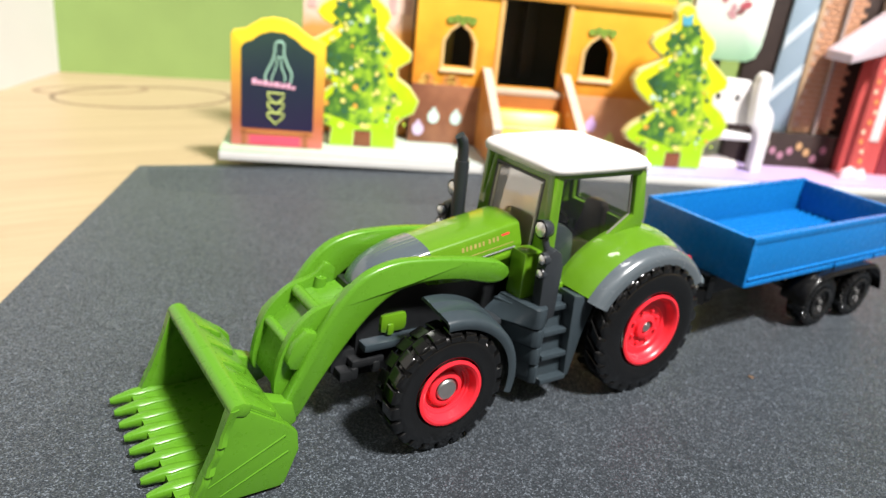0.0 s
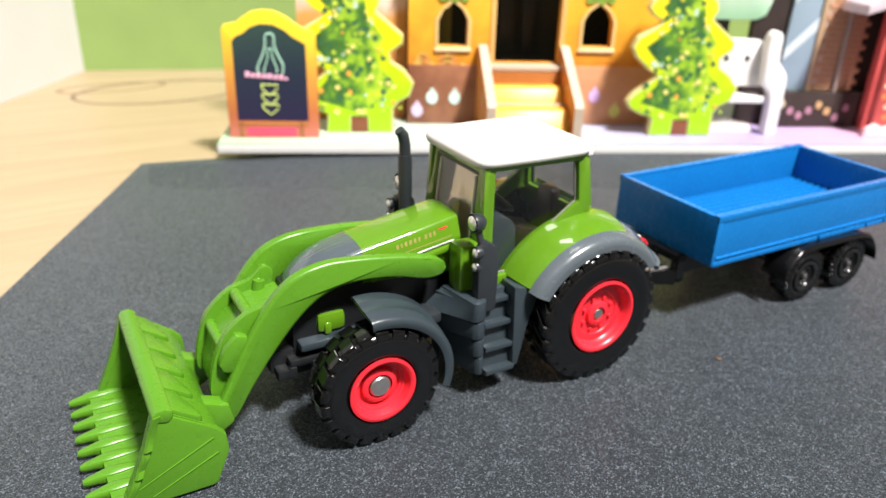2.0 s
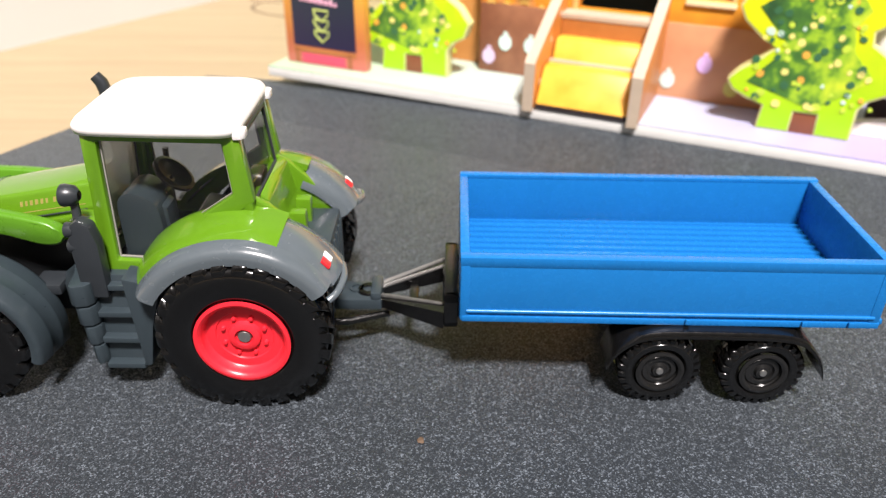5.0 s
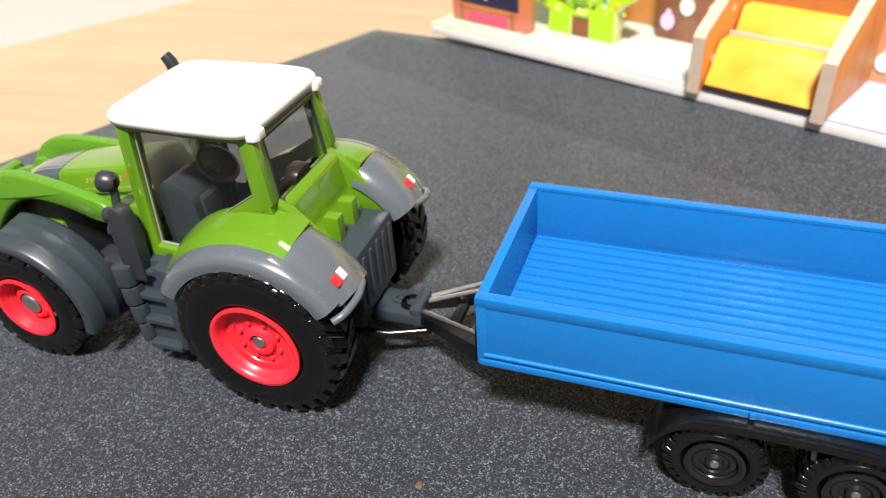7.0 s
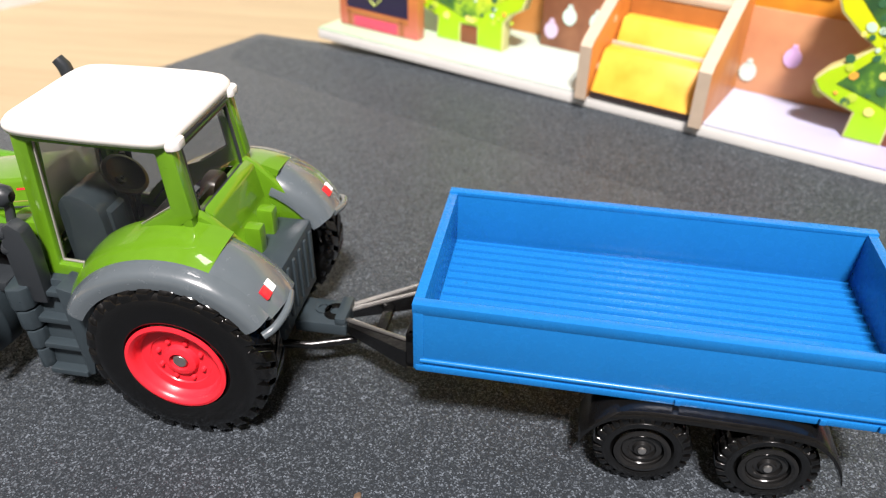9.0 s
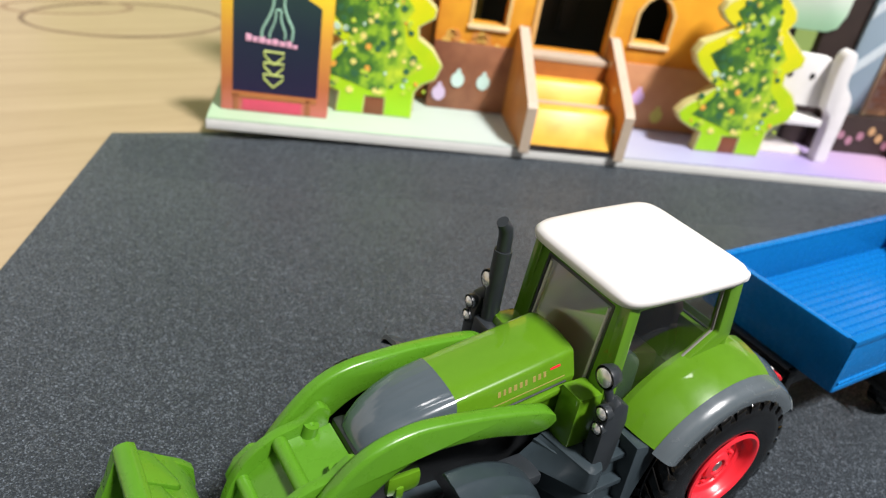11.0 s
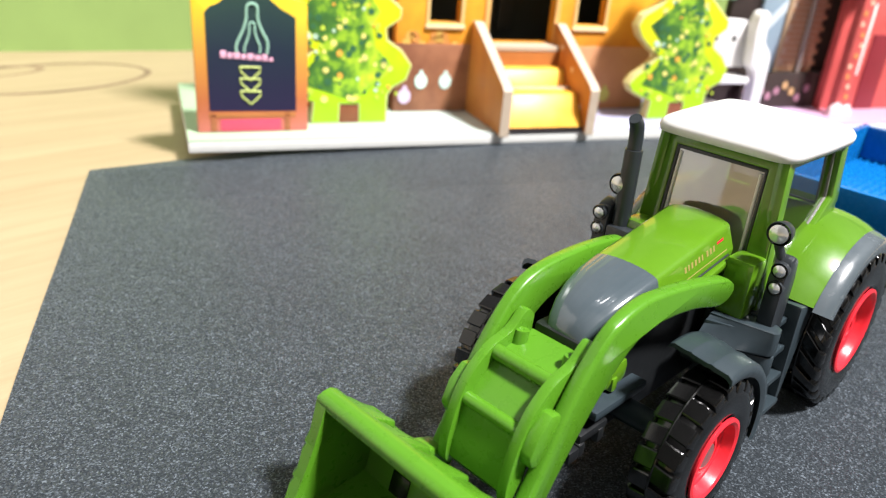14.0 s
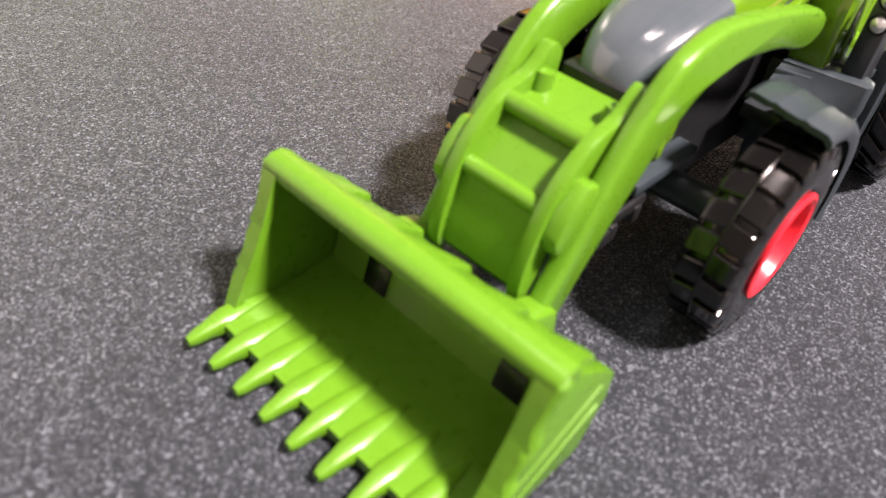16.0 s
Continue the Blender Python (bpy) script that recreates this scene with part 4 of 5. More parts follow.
# ---------------------------------------------------------------- trailer
def build_trailer():
    H = thing("trailer", "blue toy tipping trailer with black twin-axle chassis hitched behind the tractor", "toy trailer", pose(27.9 * MM, -0.9 * MM, 0, 0, 0, -1.5))
    L, W, z0, z1 = 54.0, 12.7, 12.2, 21.7
    t = 1.1
    bed = part("bed", box(0.3, L - 0.3, -W + 0.3, W - 0.3, z0, 14.2, 0.2), BLUE, H, "bright blue load bed")
    for k in range(14):
        y = -W + 1.9 + k * (2 * W - 3.8) / 13
        part("floor_rib", prism([(y - 0.22, 14.15), (y - 0.13, 14.62), (y + 0.13, 14.62), (y + 0.22, 14.15)], 1.3, L - 1.3, "x", 0.05), BLUE, bed)
    for s in (-1, 1):
        a, b = sorted((s * W, s * (W - t)))
        a3, b3 = sorted((s * (W + 0.22), s * (W - 0.5)))
        wall = part("side_wall", box(0, L, a, b, z0, z1, 0.2), BLUE, bed)
        part("top_rail", prism([(s * (W - t - 0.05), z1 - 0.4), (s * (W - t - 0.05), z1 + 0.15), (s * (W + 0.18), z1 + 0.15), (s * (W + 0.18), z1 - 0.9), (s * (W - 0.2), z1 - 1.9)], -0.1, L + 0.3, "x", 0.12), BLUE, wall)
        part("lower_rail", box(0.2, L + 0.3, a3, b3, z0 - 0.1, z0 + 0.8, 0.2), BLUE, wall)
        part("lower_bead", tube([(0.8, s * (W + 0.02), z0 + 1.5), (L - 0.6, s * (W + 0.02), z0 + 1.5)], 0.3, 10), BLUE, wall)
        part("corner_post", box(-0.05, 1.2, *sorted((s * (W + 0.1), s * (W - 0.5))), z0, z1 - 0.3, 0.2), BLUE, wall)
        part("corner_post", box(L - 1.2, L + 0.2, *sorted((s * (W + 0.1), s * (W - 0.5))), z0, z1 - 0.3, 0.2), BLUE, wall)
        for x in (29.5, 44.5, 50.5):
            part("latch", box(x - 0.35, x + 0.35, *sorted((s * (W + 0.2), s * (W + 0.6))), z0 + 0.2, z0 + 1.0, 0.15), BLUE, wall)
    part("front_wall", box(-0.15, t, -W + 0.2, W - 0.2, z0, z1, 0.25), BLUE, bed)
    part("tailgate", box(L - t, L + 0.15, -W + 0.2, W - 0.2, z0, z1, 0.25), BLUE, bed)
    part("rubbing_strip", box(L + 0.1, L + 0.7, -W, W, z0 + 0.4, z0 + 1.2, 0.2), BLUE, bed)

    part("chassis", joined(box(-1.0, 50, -6.6, -4.4, 8.2, 12.2, 0.3), box(-1.0, 50, 4.4, 6.6, 8.2, 12.2, 0.3), box(18, 48, -9, 9, 9.6, 12.1, 0.3), box(49, 51, -8.5, 8.5, 10.4, 12.1, 0.3), box(-2.2, -0.2, -7.4, 7.4, 10.8, 12.4, 0.4), box(-2.2, -0.2, -7.4, -6.2, 7.0, 12.4, 0.4), box(-2.2, -0.2, 6.2, 7.4, 7.0, 12.4, 0.4), box(-2.2, -0.2, -7.4, 7.4, 7.0, 8.2, 0.4), box(-2.4, -0.6, -1.0, 1.0, 6.6, 12.0, 0.3)), TRAILER_BLACK, H, "glossy black trailer chassis")
    part("drawbar", joined(*[loft([[(-12.6, s * 0.5, 6.6), (-12.6, s * 1.5, 6.6), (-12.6, s * 1.5, 7.8), (-12.6, s * 0.5, 7.8)], [(-2.2, s * 5.0, 6.6), (-2.2, s * 7.2, 6.6), (-2.2, s * 7.2, 9.4), (-2.2, s * 5.0, 9.4)]]) for s in (-1, 1)], box(-7.4, -6.0, -4.2, 4.2, 6.8, 8.0, 0.3), lathe([(1.6, 6.0), (1.7, 6.3), (1.7, 8.2), (1.5, 8.5), (0.8, 8.5), (0.8, 6.0)], (-13.4, 0, 0), "z", 20)), TRAILER_BLACK, H, "black A-shaped drawbar")
    # thin steel-coloured rods along three upper edges of the drawbar
    for y0, y1, z1_ in ((0.55, 5.1, 9.45), (1.45, 7.1, 9.45), (-0.55, -5.1, 9.45)):
        part("steel_edge", tube([(-12.8, y0, 7.85), (-2.3, y1, z1_)], [0.36, 0.26], 8), STEEL, H, "thin steel-coloured rod along the drawbar's edge")
    for s in (-1, 1):
        prof = smooth_line([(19.6, 6.6), (20.6, 9.0), (23.0, 11.2), (26.5, 12.0), (34, 12.1), (41.5, 11.9), (45.0, 10.9), (47.4, 8.2), (48.4, 5.6)], 4)
        rows_o = [[(p.x, s * y, p.y + dz) for p in prof] for y, dz in ((14.6, -0.35), (14.3, 0.0), (9.0, 0.0))]
        rows_i = [[(p.x, s * y, p.y + dz - 0.75) for p in prof] for y, dz in ((14.6, -0.2), (14.3, 0.0), (9.0, 0.0))]
        part("mudguard", shell(rows_o, rows_i), TRAILER_BLACK, H, "black mudguard over both wheels", 45)
        for x in (26.9, 40.7):
            rot_wheel(x, 5.15, 5.55, s * 13.9, 4.4, 26, 3.1, H, "wheel", s, "trailer", 0.13, 0.3)
    for x in (26.9, 40.7):
        part("axle", tube([(x, -11, 5.45), (x, 11, 5.45)], 0.9), TRAILER_BLACK, H)
    return H


build_trailer()


# ---------------------------------------------------------------- cardboard playset behind the mat
PLAY = pose(-25.5 * MM, 120.5 * MM, 0, 0, 0, -25)


def at(u, v, z):
    return PLAY @ Matrix.Translation((u * MM, v * MM, z * MM))


def flat(points, v0, v1, bev=0.35):
    """A cut-out board standing upright: outline in (u, z), thickness along v."""
    return prism(points, v0, v1, "y", bev)


def dab(u, z, ru, rz, v=-0.06, n=14, thick=0.25, tilt=0.0):
    """A small printed blot on the front of a board."""
    pts = []
    for i in range(n):
        a = 2 * math.pi * i / n
        x, y = ru * math.cos(a), rz * math.sin(a)
        pts.append((u + x * math.cos(tilt) - y * math.sin(tilt), z + x * math.sin(tilt) + y * math.cos(tilt)))
    return prism(pts, v, v + thick, "y", 0)


def plain(name, colour, rough=0.45, grain=0.12, scale=400, second=None):
    return material(name, colour, rough, grain=grain, scale=scale, second=second)


def build_base():
    m = print_material("pastel_print", [(0.0, (0.34, 0.47, 0.31)), (0.16, (0.42, 0.54, 0.41)), (0.34, (0.41, 0.46, 0.47)), (0.50, (0.34, 0.35, 0.50)), (0.66, (0.31, 0.26, 0.49)), (0.8, (0.46, 0.31, 0.46)), (1.0, (0.58, 0.27, 0.34))], "X", 0.0, 0.25, 0.45, 0.10, 60)
    ob = thing("base_board", "thick pastel printed base board of the playset lying on the mat", "base board", at(0, 0, 0))
    part("core", box(0, 262, 2.0, 62, 2.0, 4.6, 0.3), plain("board_core", (0.66, 0.66, 0.63), 0.6, 0.05), ob)
    part("printed_top", box(0.1, 261.9, 2.1, 61.9, 4.55, 5.0, 0.1), m, ob, "mint to lavender printed top sheet")


def raise_mat():
    """The foam sheet swells a little where it runs in under the board."""
    line = smooth_line([(-26, -0.50), (-22, -0.36), (-12, 0.35), (-3, 1.45), (2.6, 1.98), (12, 2.0)], 4)
    bm = loft([[(u, p.x, p.y) for p in line] + [(u, 12, -0.45)] for u in (0.5, 88, 175, 261.5)])
    end = [v for v in bm.verts if v.co.x < 1]
    for v in end:
        v.co.x -= 20.0
        v.co.z = min(v.co.z, -0.42)
        v.co.y = min(v.co.y, -2.3)
    for v in bm.verts:
        v.co = PLAY.to_3x3() @ v.co + PLAY.translation / MM
    part("raised_edge", bm, FOAM, bpy.data.objects["craft_mat"], "swollen edge of the foam sheet", 30)


def build_sign():
    S = thing("menu_board", "yellow and brown cut-out menu board with a dark printed panel", "sign board", at(16, 8.5, 5))
    w = 13.3
    arch = [(-w, 0), (-w, 31.6), (-w + 0.6, 32.6), (-9.4, 33.3), (-7.6, 34.6), (-5.0, 36.2), (-1.8, 36.9), (1.6, 36.6), (4.8, 35.2), (7.4, 33.2), (9.6, 32.0), (w - 0.7, 31.4), (w, 30.4), (w, 0)]
    frame_m = print_material("sign_frame_print", [(0.0, (0.60, 0.16, 0.14)), (0.2, (0.56, 0.17, 0.06)), (0.55, (0.72, 0.34, 0.05)), (0.8, (0.85, 0.56, 0.03)), (1.0, (0.88, 0.62, 0.02))], "Z", 0.0, 0.037, 0.4, 0.10, 200)
    body = part("frame", flat(arch, 0, 3.4, 0.5), frame_m, S)
    inn = [(-10.4, 5.4), (-10.4, 28.4), (-9.4, 29.6), (-7.4, 30.4), (-5.2, 32.2), (-2.2, 33.2), (1.4, 33.0), (4.4, 31.6), (6.8, 29.6), (9.0, 28.4), (10.3, 27.6), (10.3, 5.2)]
    slate = print_material("slate_print", [(0.0, (0.022, 0.016, 0.050)), (0.5, (0.018, 0.028, 0.048)), (1.0, (0.030, 0.066, 0.052))], "Z", 0.005, 0.034, 0.35, 0.2, 150)
    part("slate_panel", flat(inn, -0.15, 0.4, 0), slate, body, "dark blue-green printed panel", 0)
    mint = plain("mint_line", (0.32, 0.55, 0.42))
    bottle = smooth_line([(-3.6, 0, 19.4), (-3.6, 0, 21.2), (-2.0, 0, 24.6), (-1.2, 0, 27.2), (-1.0, 0, 29.8), (0.2, 0, 30.6), (1.4, 0, 29.8), (1.4, 0, 27.2), (2.4, 0, 24.4), (3.6, 0, 21.8), (3.4, 0, 19.2)], 4)
    part("bottle_line", tube([(p.x, -0.2, p.z) for p in bottle], 0.34, 6), mint, body, "pale green bottle outline")
    part("bottle_line", tube([(p.x * 0.5, -0.2, 19.4 + (p.z - 19.4) * 0.62) for p in bottle], 0.26, 6), mint, body)
    pink = plain("pink_lettering", (0.80, 0.42, 0.55))
    x = -7.4
    for wd, h in ((1.5, 1.7), (1.3, 1.3), (1.7, 1.5), (1.3, 1.2), (1.6, 1.5), (1.7, 1.2), (1.4, 1.6), (1.2, 0.9)):
        part("lettering_bar", box(x, x + wd - 0.15, -0.35, 0, 17.6 - 0.07 * x, 17.6 - 0.07 * x + h, 0.1), pink, body)
        x += wd + 0.1
    lime = plain("lime_line", (0.50, 0.58, 0.16))
    for z in (14.4, 11.6, 8.6):
        tri = [(-3.0, z + 1.6), (1.8, z + 1.5), (1.6, z + 0.4), (-0.6, z - 1.6), (-2.8, z + 0.4), (-3.0, z + 1.6)]
        part("arrow_line", tube([(a, -0.2, b) for a, b in tri], 0.27, 6), lime, body)
    red = plain("crimson_print", (0.62, 0.07, 0.13))
    part("crimson_panel", box(-8.0, 6.6, -0.12, 0.2, 0.3, 3.2, 0.1), red, body)
    for u in (-9.6, 8.2):
        part("printed_leg", box(u - 0.7, u + 0.7, -0.16, 0.2, 0.3, 4.8, 0.1), plain("brown_print", (0.36, 0.12, 0.05)), body)
    part("printed_rail", box(-10.6, 10.2, -0.16, 0.2, 3.6, 5.0, 0.1), plain("brown_print_b", (0.45, 0.16, 0.05)), body)


def build_tree(u, v):
    rnd = random.Random(5)
    T = thing("christmas_tree", "flat cut-out Christmas tree printed in yellow-green with coloured baubles", "toy tree", at(u, v, 5), "christmas trees")
    # outline about the middle of the feet, tip leaning a little
    out = [(-10.2, 0), (-9.8, 5.6), (-13.2, 6.6), (-17.0, 8.4), (-18.6, 10.8), (-16.6, 13.4), (-12.4, 16.6), (-9.8, 19.0), (-12.6, 20.6), (-17.2, 24.4), (-18.9, 27.6), (-17.4, 30.6), (-12.2, 33.8), (-10.2, 35.2), (-13.6, 37.0), (-15.4, 39.2), (-14.2, 41.6), (-10.4, 44.2), (-8.4, 46.6), (-9.2, 49.2), (-7.4, 51.4), (-5.4, 52.0), (-3.0, 50.8), (-1.8, 48.2), (1.4, 45.2), (5.6, 41.8), (6.6, 39.2), (5.2, 36.4), (9.0, 33.4), (13.4, 29.8), (13.2, 27.2), (9.4, 24.6), (9.8, 22.0), (13.8, 19.4), (16.8, 15.4), (15.4, 11.4), (11.8, 9.4), (10.4, 7.4), (10.3, 0), (2.6, 0), (2.4, 5.0), (-2.6, 5.0), (-2.8, 0)]
    border = print_material("tree_border_print", [(0.0, (0.30, 0.62, 0.01)), (0.30, (0.46, 0.68, 0.01)), (0.6, (0.80, 0.76, 0.01)), (1.0, (0.84, 0.72, 0.03))], "Z", 0.0, 0.052, 0.4, 0.25, 160)
    body = part("cut_out", flat(out, 0.1, 3.6, 0.3), plain("tree_edge_cream", (0.62, 0.60, 0.26), 0.5, 0.1), T, "cream edged cut-out board")
    face = []
    for k, p in enumerate(out):
        a, b = Vector(out[k - 1]), Vector(out[(k + 1) % len(out)])
        d = (b - a).normalized()
        face.append(tuple(Vector(p) + Vector((d.y, -d.x)) * 0.55))
    part("printed_border", flat(face, 0.0, 0.3, 0), border, body, "yellow-green printed border", 0)
    inner = [(-6.5, 8.6), (-14.2, 10.8), (-9.0, 17.0), (-7.0, 20.0), (-14.6, 27.8), (-8.0, 33.0), (-7.4, 36.0), (-11.0, 39.6), (-6.6, 44.0), (-6.4, 47.6), (-4.4, 47.4), (0.2, 43.0), (2.2, 39.2), (2.6, 35.0), (7.6, 29.0), (5.4, 25.0), (6.4, 20.0), (11.6, 14.6), (7.0, 10.6), (2.0, 7.0), (-2.0, 7.0)]
    leaf = print_material("tree_leaf_print", [(0.0, (0.03, 0.09, 0.03)), (0.40, (0.07, 0.20, 0.03)), (0.58, (0.28, 0.50, 0.03)), (1.0, (0.62, 0.74, 0.04))], "X", -0.022, 0.022, 0.4, 2.0, 210)
    part("printed_needles", flat(inner, -0.1, 0.3, 0), leaf, body, "mottled dark green print", 0)
    cols = [plain("bauble_mint", (0.55, 0.74, 0.58)), plain("bauble_yellow", (0.80, 0.72, 0.20)), plain("bauble_white", (0.78, 0.82, 0.66)), plain("bauble_orange", (0.80, 0.40, 0.06)), plain("bauble_pine", (0.04, 0.14, 0.06)), plain("bauble_lime", (0.50, 0.66, 0.06))]
    for k in range(120):
        z = rnd.uniform(6.5, 45)
        half = 13.5 * (1 - (z - 5) / 50) + 1.5
        uu = -1.0 - (z - 10) * 0.10 + rnd.uniform(-half, half)
        r = rnd.uniform(0.35, 0.95)
        col = cols[rnd.choice((0, 1, 1, 3, 4, 4, 4, 4, 5, 5, 5, 5, 5))]
        part("printed_bauble", dab(uu, z, r, r * rnd.uniform(0.8, 1.3), -0.2, 9, 0.3, rnd.uniform(0, 3)), col, body, smooth=0)
    part("printed_star", flat([(-6.6, 45.6), (-7.0, 48.4), (-5.4, 47.8), (-3.6, 49.0), (-3.4, 45.8), (-5.0, 45.2)], -0.2, 0.2, 0), plain("star_blue", (0.10, 0.42, 0.55)), body, "pale blue star", 0)
    part("printed_trunk", box(-2.7, 2.6, 0.4, 3.0, 0.0, 5.2, 0.2), plain("trunk_brown", (0.22, 0.07, 0.03)), body)
    return T


def holed_wall(u0, u1, z0, z1, holes, v0, v1):
    """An upright board with openings: each hole is (ua, ub, za, zb, peak)."""
    pieces = []
    cuts = sorted(holes)
    x = u0
    for ua, ub, za, zb, peak in cuts:
        pieces.append(box(x, ua, v0, v1, z0, z1, 0))
        pieces.append(box(ua, ub, v0, v1, z0, za, 0))
        mid = (ua + ub) / 2
        if peak:
            pieces.append(prism([(ua, zb - peak), (ua + (ub - ua) * 0.16, zb - peak * 0.45), (mid, zb), (mid, z1), (ua, z1)], v0, v1, "y", 0))
            pieces.append(prism([(ub, zb - peak), (ub, z1), (mid, z1), (mid, zb), (ub - (ub - ua) * 0.16, zb - peak * 0.45)], v0, v1, "y", 0))
        else:
            pieces.append(box(ua, ub, v0, v1, zb, z1, 0))
        x = ub
    pieces.append(box(x, u1, v0, v1, z0, z1, 0))
    out = joined(*pieces)
    bmesh.ops.remove_doubles(out, verts=out.verts, dist=0.02)
    return out


def build_house():
    Hh = thing("toy_house", "orange printed cardboard house with arched windows and a dark doorway", "toy house", at(96, 26, 5))
    orange = print_material("house_orange_print", [(0.0, (0.60, 0.22, 0.02)), (0.3, (0.85, 0.40, 0.03)), (0.6, (0.90, 0.52, 0.05)), (1.0, (0.90, 0.62, 0.14))], "Z", 0.018, 0.075, 0.45, 0.55, 110)
    brown = print_material("house_base_print", [(0.0, (0.20, 0.075, 0.04)), (0.5, (0.50, 0.22, 0.11)), (1.0, (0.64, 0.34, 0.17))], "X", -0.04, 0.045, 0.45, 0.7, 120)
    # near-black colour paints in the indoor shade behind the openings
    dark = plain("house_inside_shade", (0.030, 0.034, 0.022), 0.7)
    wall = part("front_wall", holed_wall(-39, 45, 19, 92, [(-29.6, -20.3, 25, 38.4, 5.5), (-11.5, 9.4, 20, 49, 0), (16.8, 26.5, 25.3, 38.6, 5.5)], 0, 3.4), orange, Hh, "orange printed front wall", 0)
    for ua, ub, za, zb in ((-29.6, -20.3, 25, 38.4), (16.8, 26.5, 25.3, 38.6)):
        m = (ua + ub) / 2
        o = 1.0
        loop_o = [(ua - o, -0.3, za - o), (ub + o, -0.3, za - o), (ub + o, -0.3, zb - 5), (ub - 1.2, -0.3, zb - 1.8), (m, -0.3, zb + 1.3), (ua + 1.2, -0.3, zb - 1.8), (ua - o, -0.3, zb - 5)]
        loop_i = [(ua, -0.3, za), (ub, -0.3, za), (ub, -0.3, zb - 5.5), (ub - 1.5, -0.3, zb - 2.5), (m, -0.3, zb), (ua + 1.5, -0.3, zb - 2.5), (ua, -0.3, zb - 5.5)]
        part("window_frame", frame_panel(loop_o, loop_i, (0, -1, 0), 0.5, 0.08), plain("window_cream", (0.74, 0.50, 0.20)), wall)
        part("window_sill", box(ua - 1.2, ub + 1.2, -0.8, 0.2, za - 1.6, za - 0.5, 0.2), plain("sill_cream", (0.80, 0.62, 0.36)), wall)
        part("garland", joined(*[dab(m + d, zb + 1.2 + 0.5 * (k % 2), 1.5, 1.2, -0.5, 9, 0.4, k) for k, d in enumerate((-3.4, -1.6, 0.2, 1.9, 3.6))]), plain("garland_green", (0.22, 0.34, 0.04), 0.6, 0.4, 900), wall)
    base = part("base_wall", box(-39, 45, -0.4, 3.4, 0, 19.2, 0.25), brown, Hh, "dark brown printed base")
    for u, z, col in ((-31.2, 8.8, (0.60, 0.80, 0.73)), (-23.8, 8.7, (0.60, 0.80, 0.73)), (-36.0, 4.5, (0.62, 0.50, 0.70)), (22.8, 9.6, (0.66, 0.45, 0.76)), (30.2, 4.4, (0.58, 0.58, 0.14)), (14.2, 4.6, (0.55, 0.70, 0.66)), (38.5, 8.8, (0.62, 0.50, 0.10))):
        part("printed_bulb", joined(dab(u, z, 1.9, 2.2, -0.7, 16), prism([(u - 0.7, z + 1.9), (u + 0.7, z + 1.9), (u + 0.5, z + 3.0), (u - 0.5, z + 3.0)], -0.7, -0.45, "y", 0)), plain("bulb_print", col), base, smooth=0)
    for k in range(7):
        part("printed_shrub", joined(*[dab(-36 + k * 2.2 + i * 0.7, 19.5 + 2.2 * math.sin(k * 1.7 + i), 1.3, 1.0, -0.3, 8, 0.3, i) for i in range(3)]), plain("shrub_print", (0.62, 0.26, 0.07) if k % 2 else (0.70, 0.42, 0.10)), wall, smooth=0)
    part("door_frame", frame_panel([(-13.0, -0.4, 19.2), (10.9, -0.4, 19.2), (10.9, -0.4, 50.6), (-13.0, -0.4, 50.6)], [(-11.5, -0.4, 20.0), (9.4, -0.4, 20.0), (9.4, -0.4, 49), (-11.5, -0.4, 49)], (0, -1, 0), 0.6, 0.1), plain("door_cream", (0.72, 0.42, 0.14)), wall)
    part("upper_beam", box(-39.4, 45.4, -0.9, 0.3, 47.5, 50.5, 0.3), plain("beam_orange", (0.70, 0.34, 0.05)), wall)
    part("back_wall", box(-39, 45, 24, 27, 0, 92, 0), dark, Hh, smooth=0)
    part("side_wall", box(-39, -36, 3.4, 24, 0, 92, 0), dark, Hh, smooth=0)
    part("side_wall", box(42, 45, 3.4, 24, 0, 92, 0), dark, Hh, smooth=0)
    part("curtain", box(-27, -23.5, 20, 22, 20, 45, 0.4), plain("curtain_olive", (0.34, 0.33, 0.08)), Hh)
    # inner doors, coloured near black to match the doorway's painted shade
    part("inner_door", box(-7, -1.5, 22, 23.6, 20, 46, 0.3), plain("inner_shade", (0.03, 0.034, 0.026)), Hh)
    part("inner_door", box(1.2, 6.2, 22, 23.6, 20, 46, 0.3), plain("inner_shade_b", (0.03, 0.034, 0.026)), Hh)
    # striped wing beside the front
    wing = part("wing", box(-74, -39.2, 6, 10, 0, 92, 0.3), print_material("wing_print", [(0.0, (0.50, 0.20, 0.05)), (0.45, (0.72, 0.36, 0.10)), (0.5, (0.80, 0.60, 0.50)), (1.0, (0.82, 0.72, 0.70))], "Z", 0.0, 0.075, 0.5, 0.1, 80), Hh, "pale striped wing")
    for k in range(7):
        part("stripe", box(-72.5 + k * 5, -70.2 + k * 5, 5.8, 6.1, 39, 91, 0), plain("stripe_rose", (0.62, 0.44, 0.42)), wing, smooth=0)


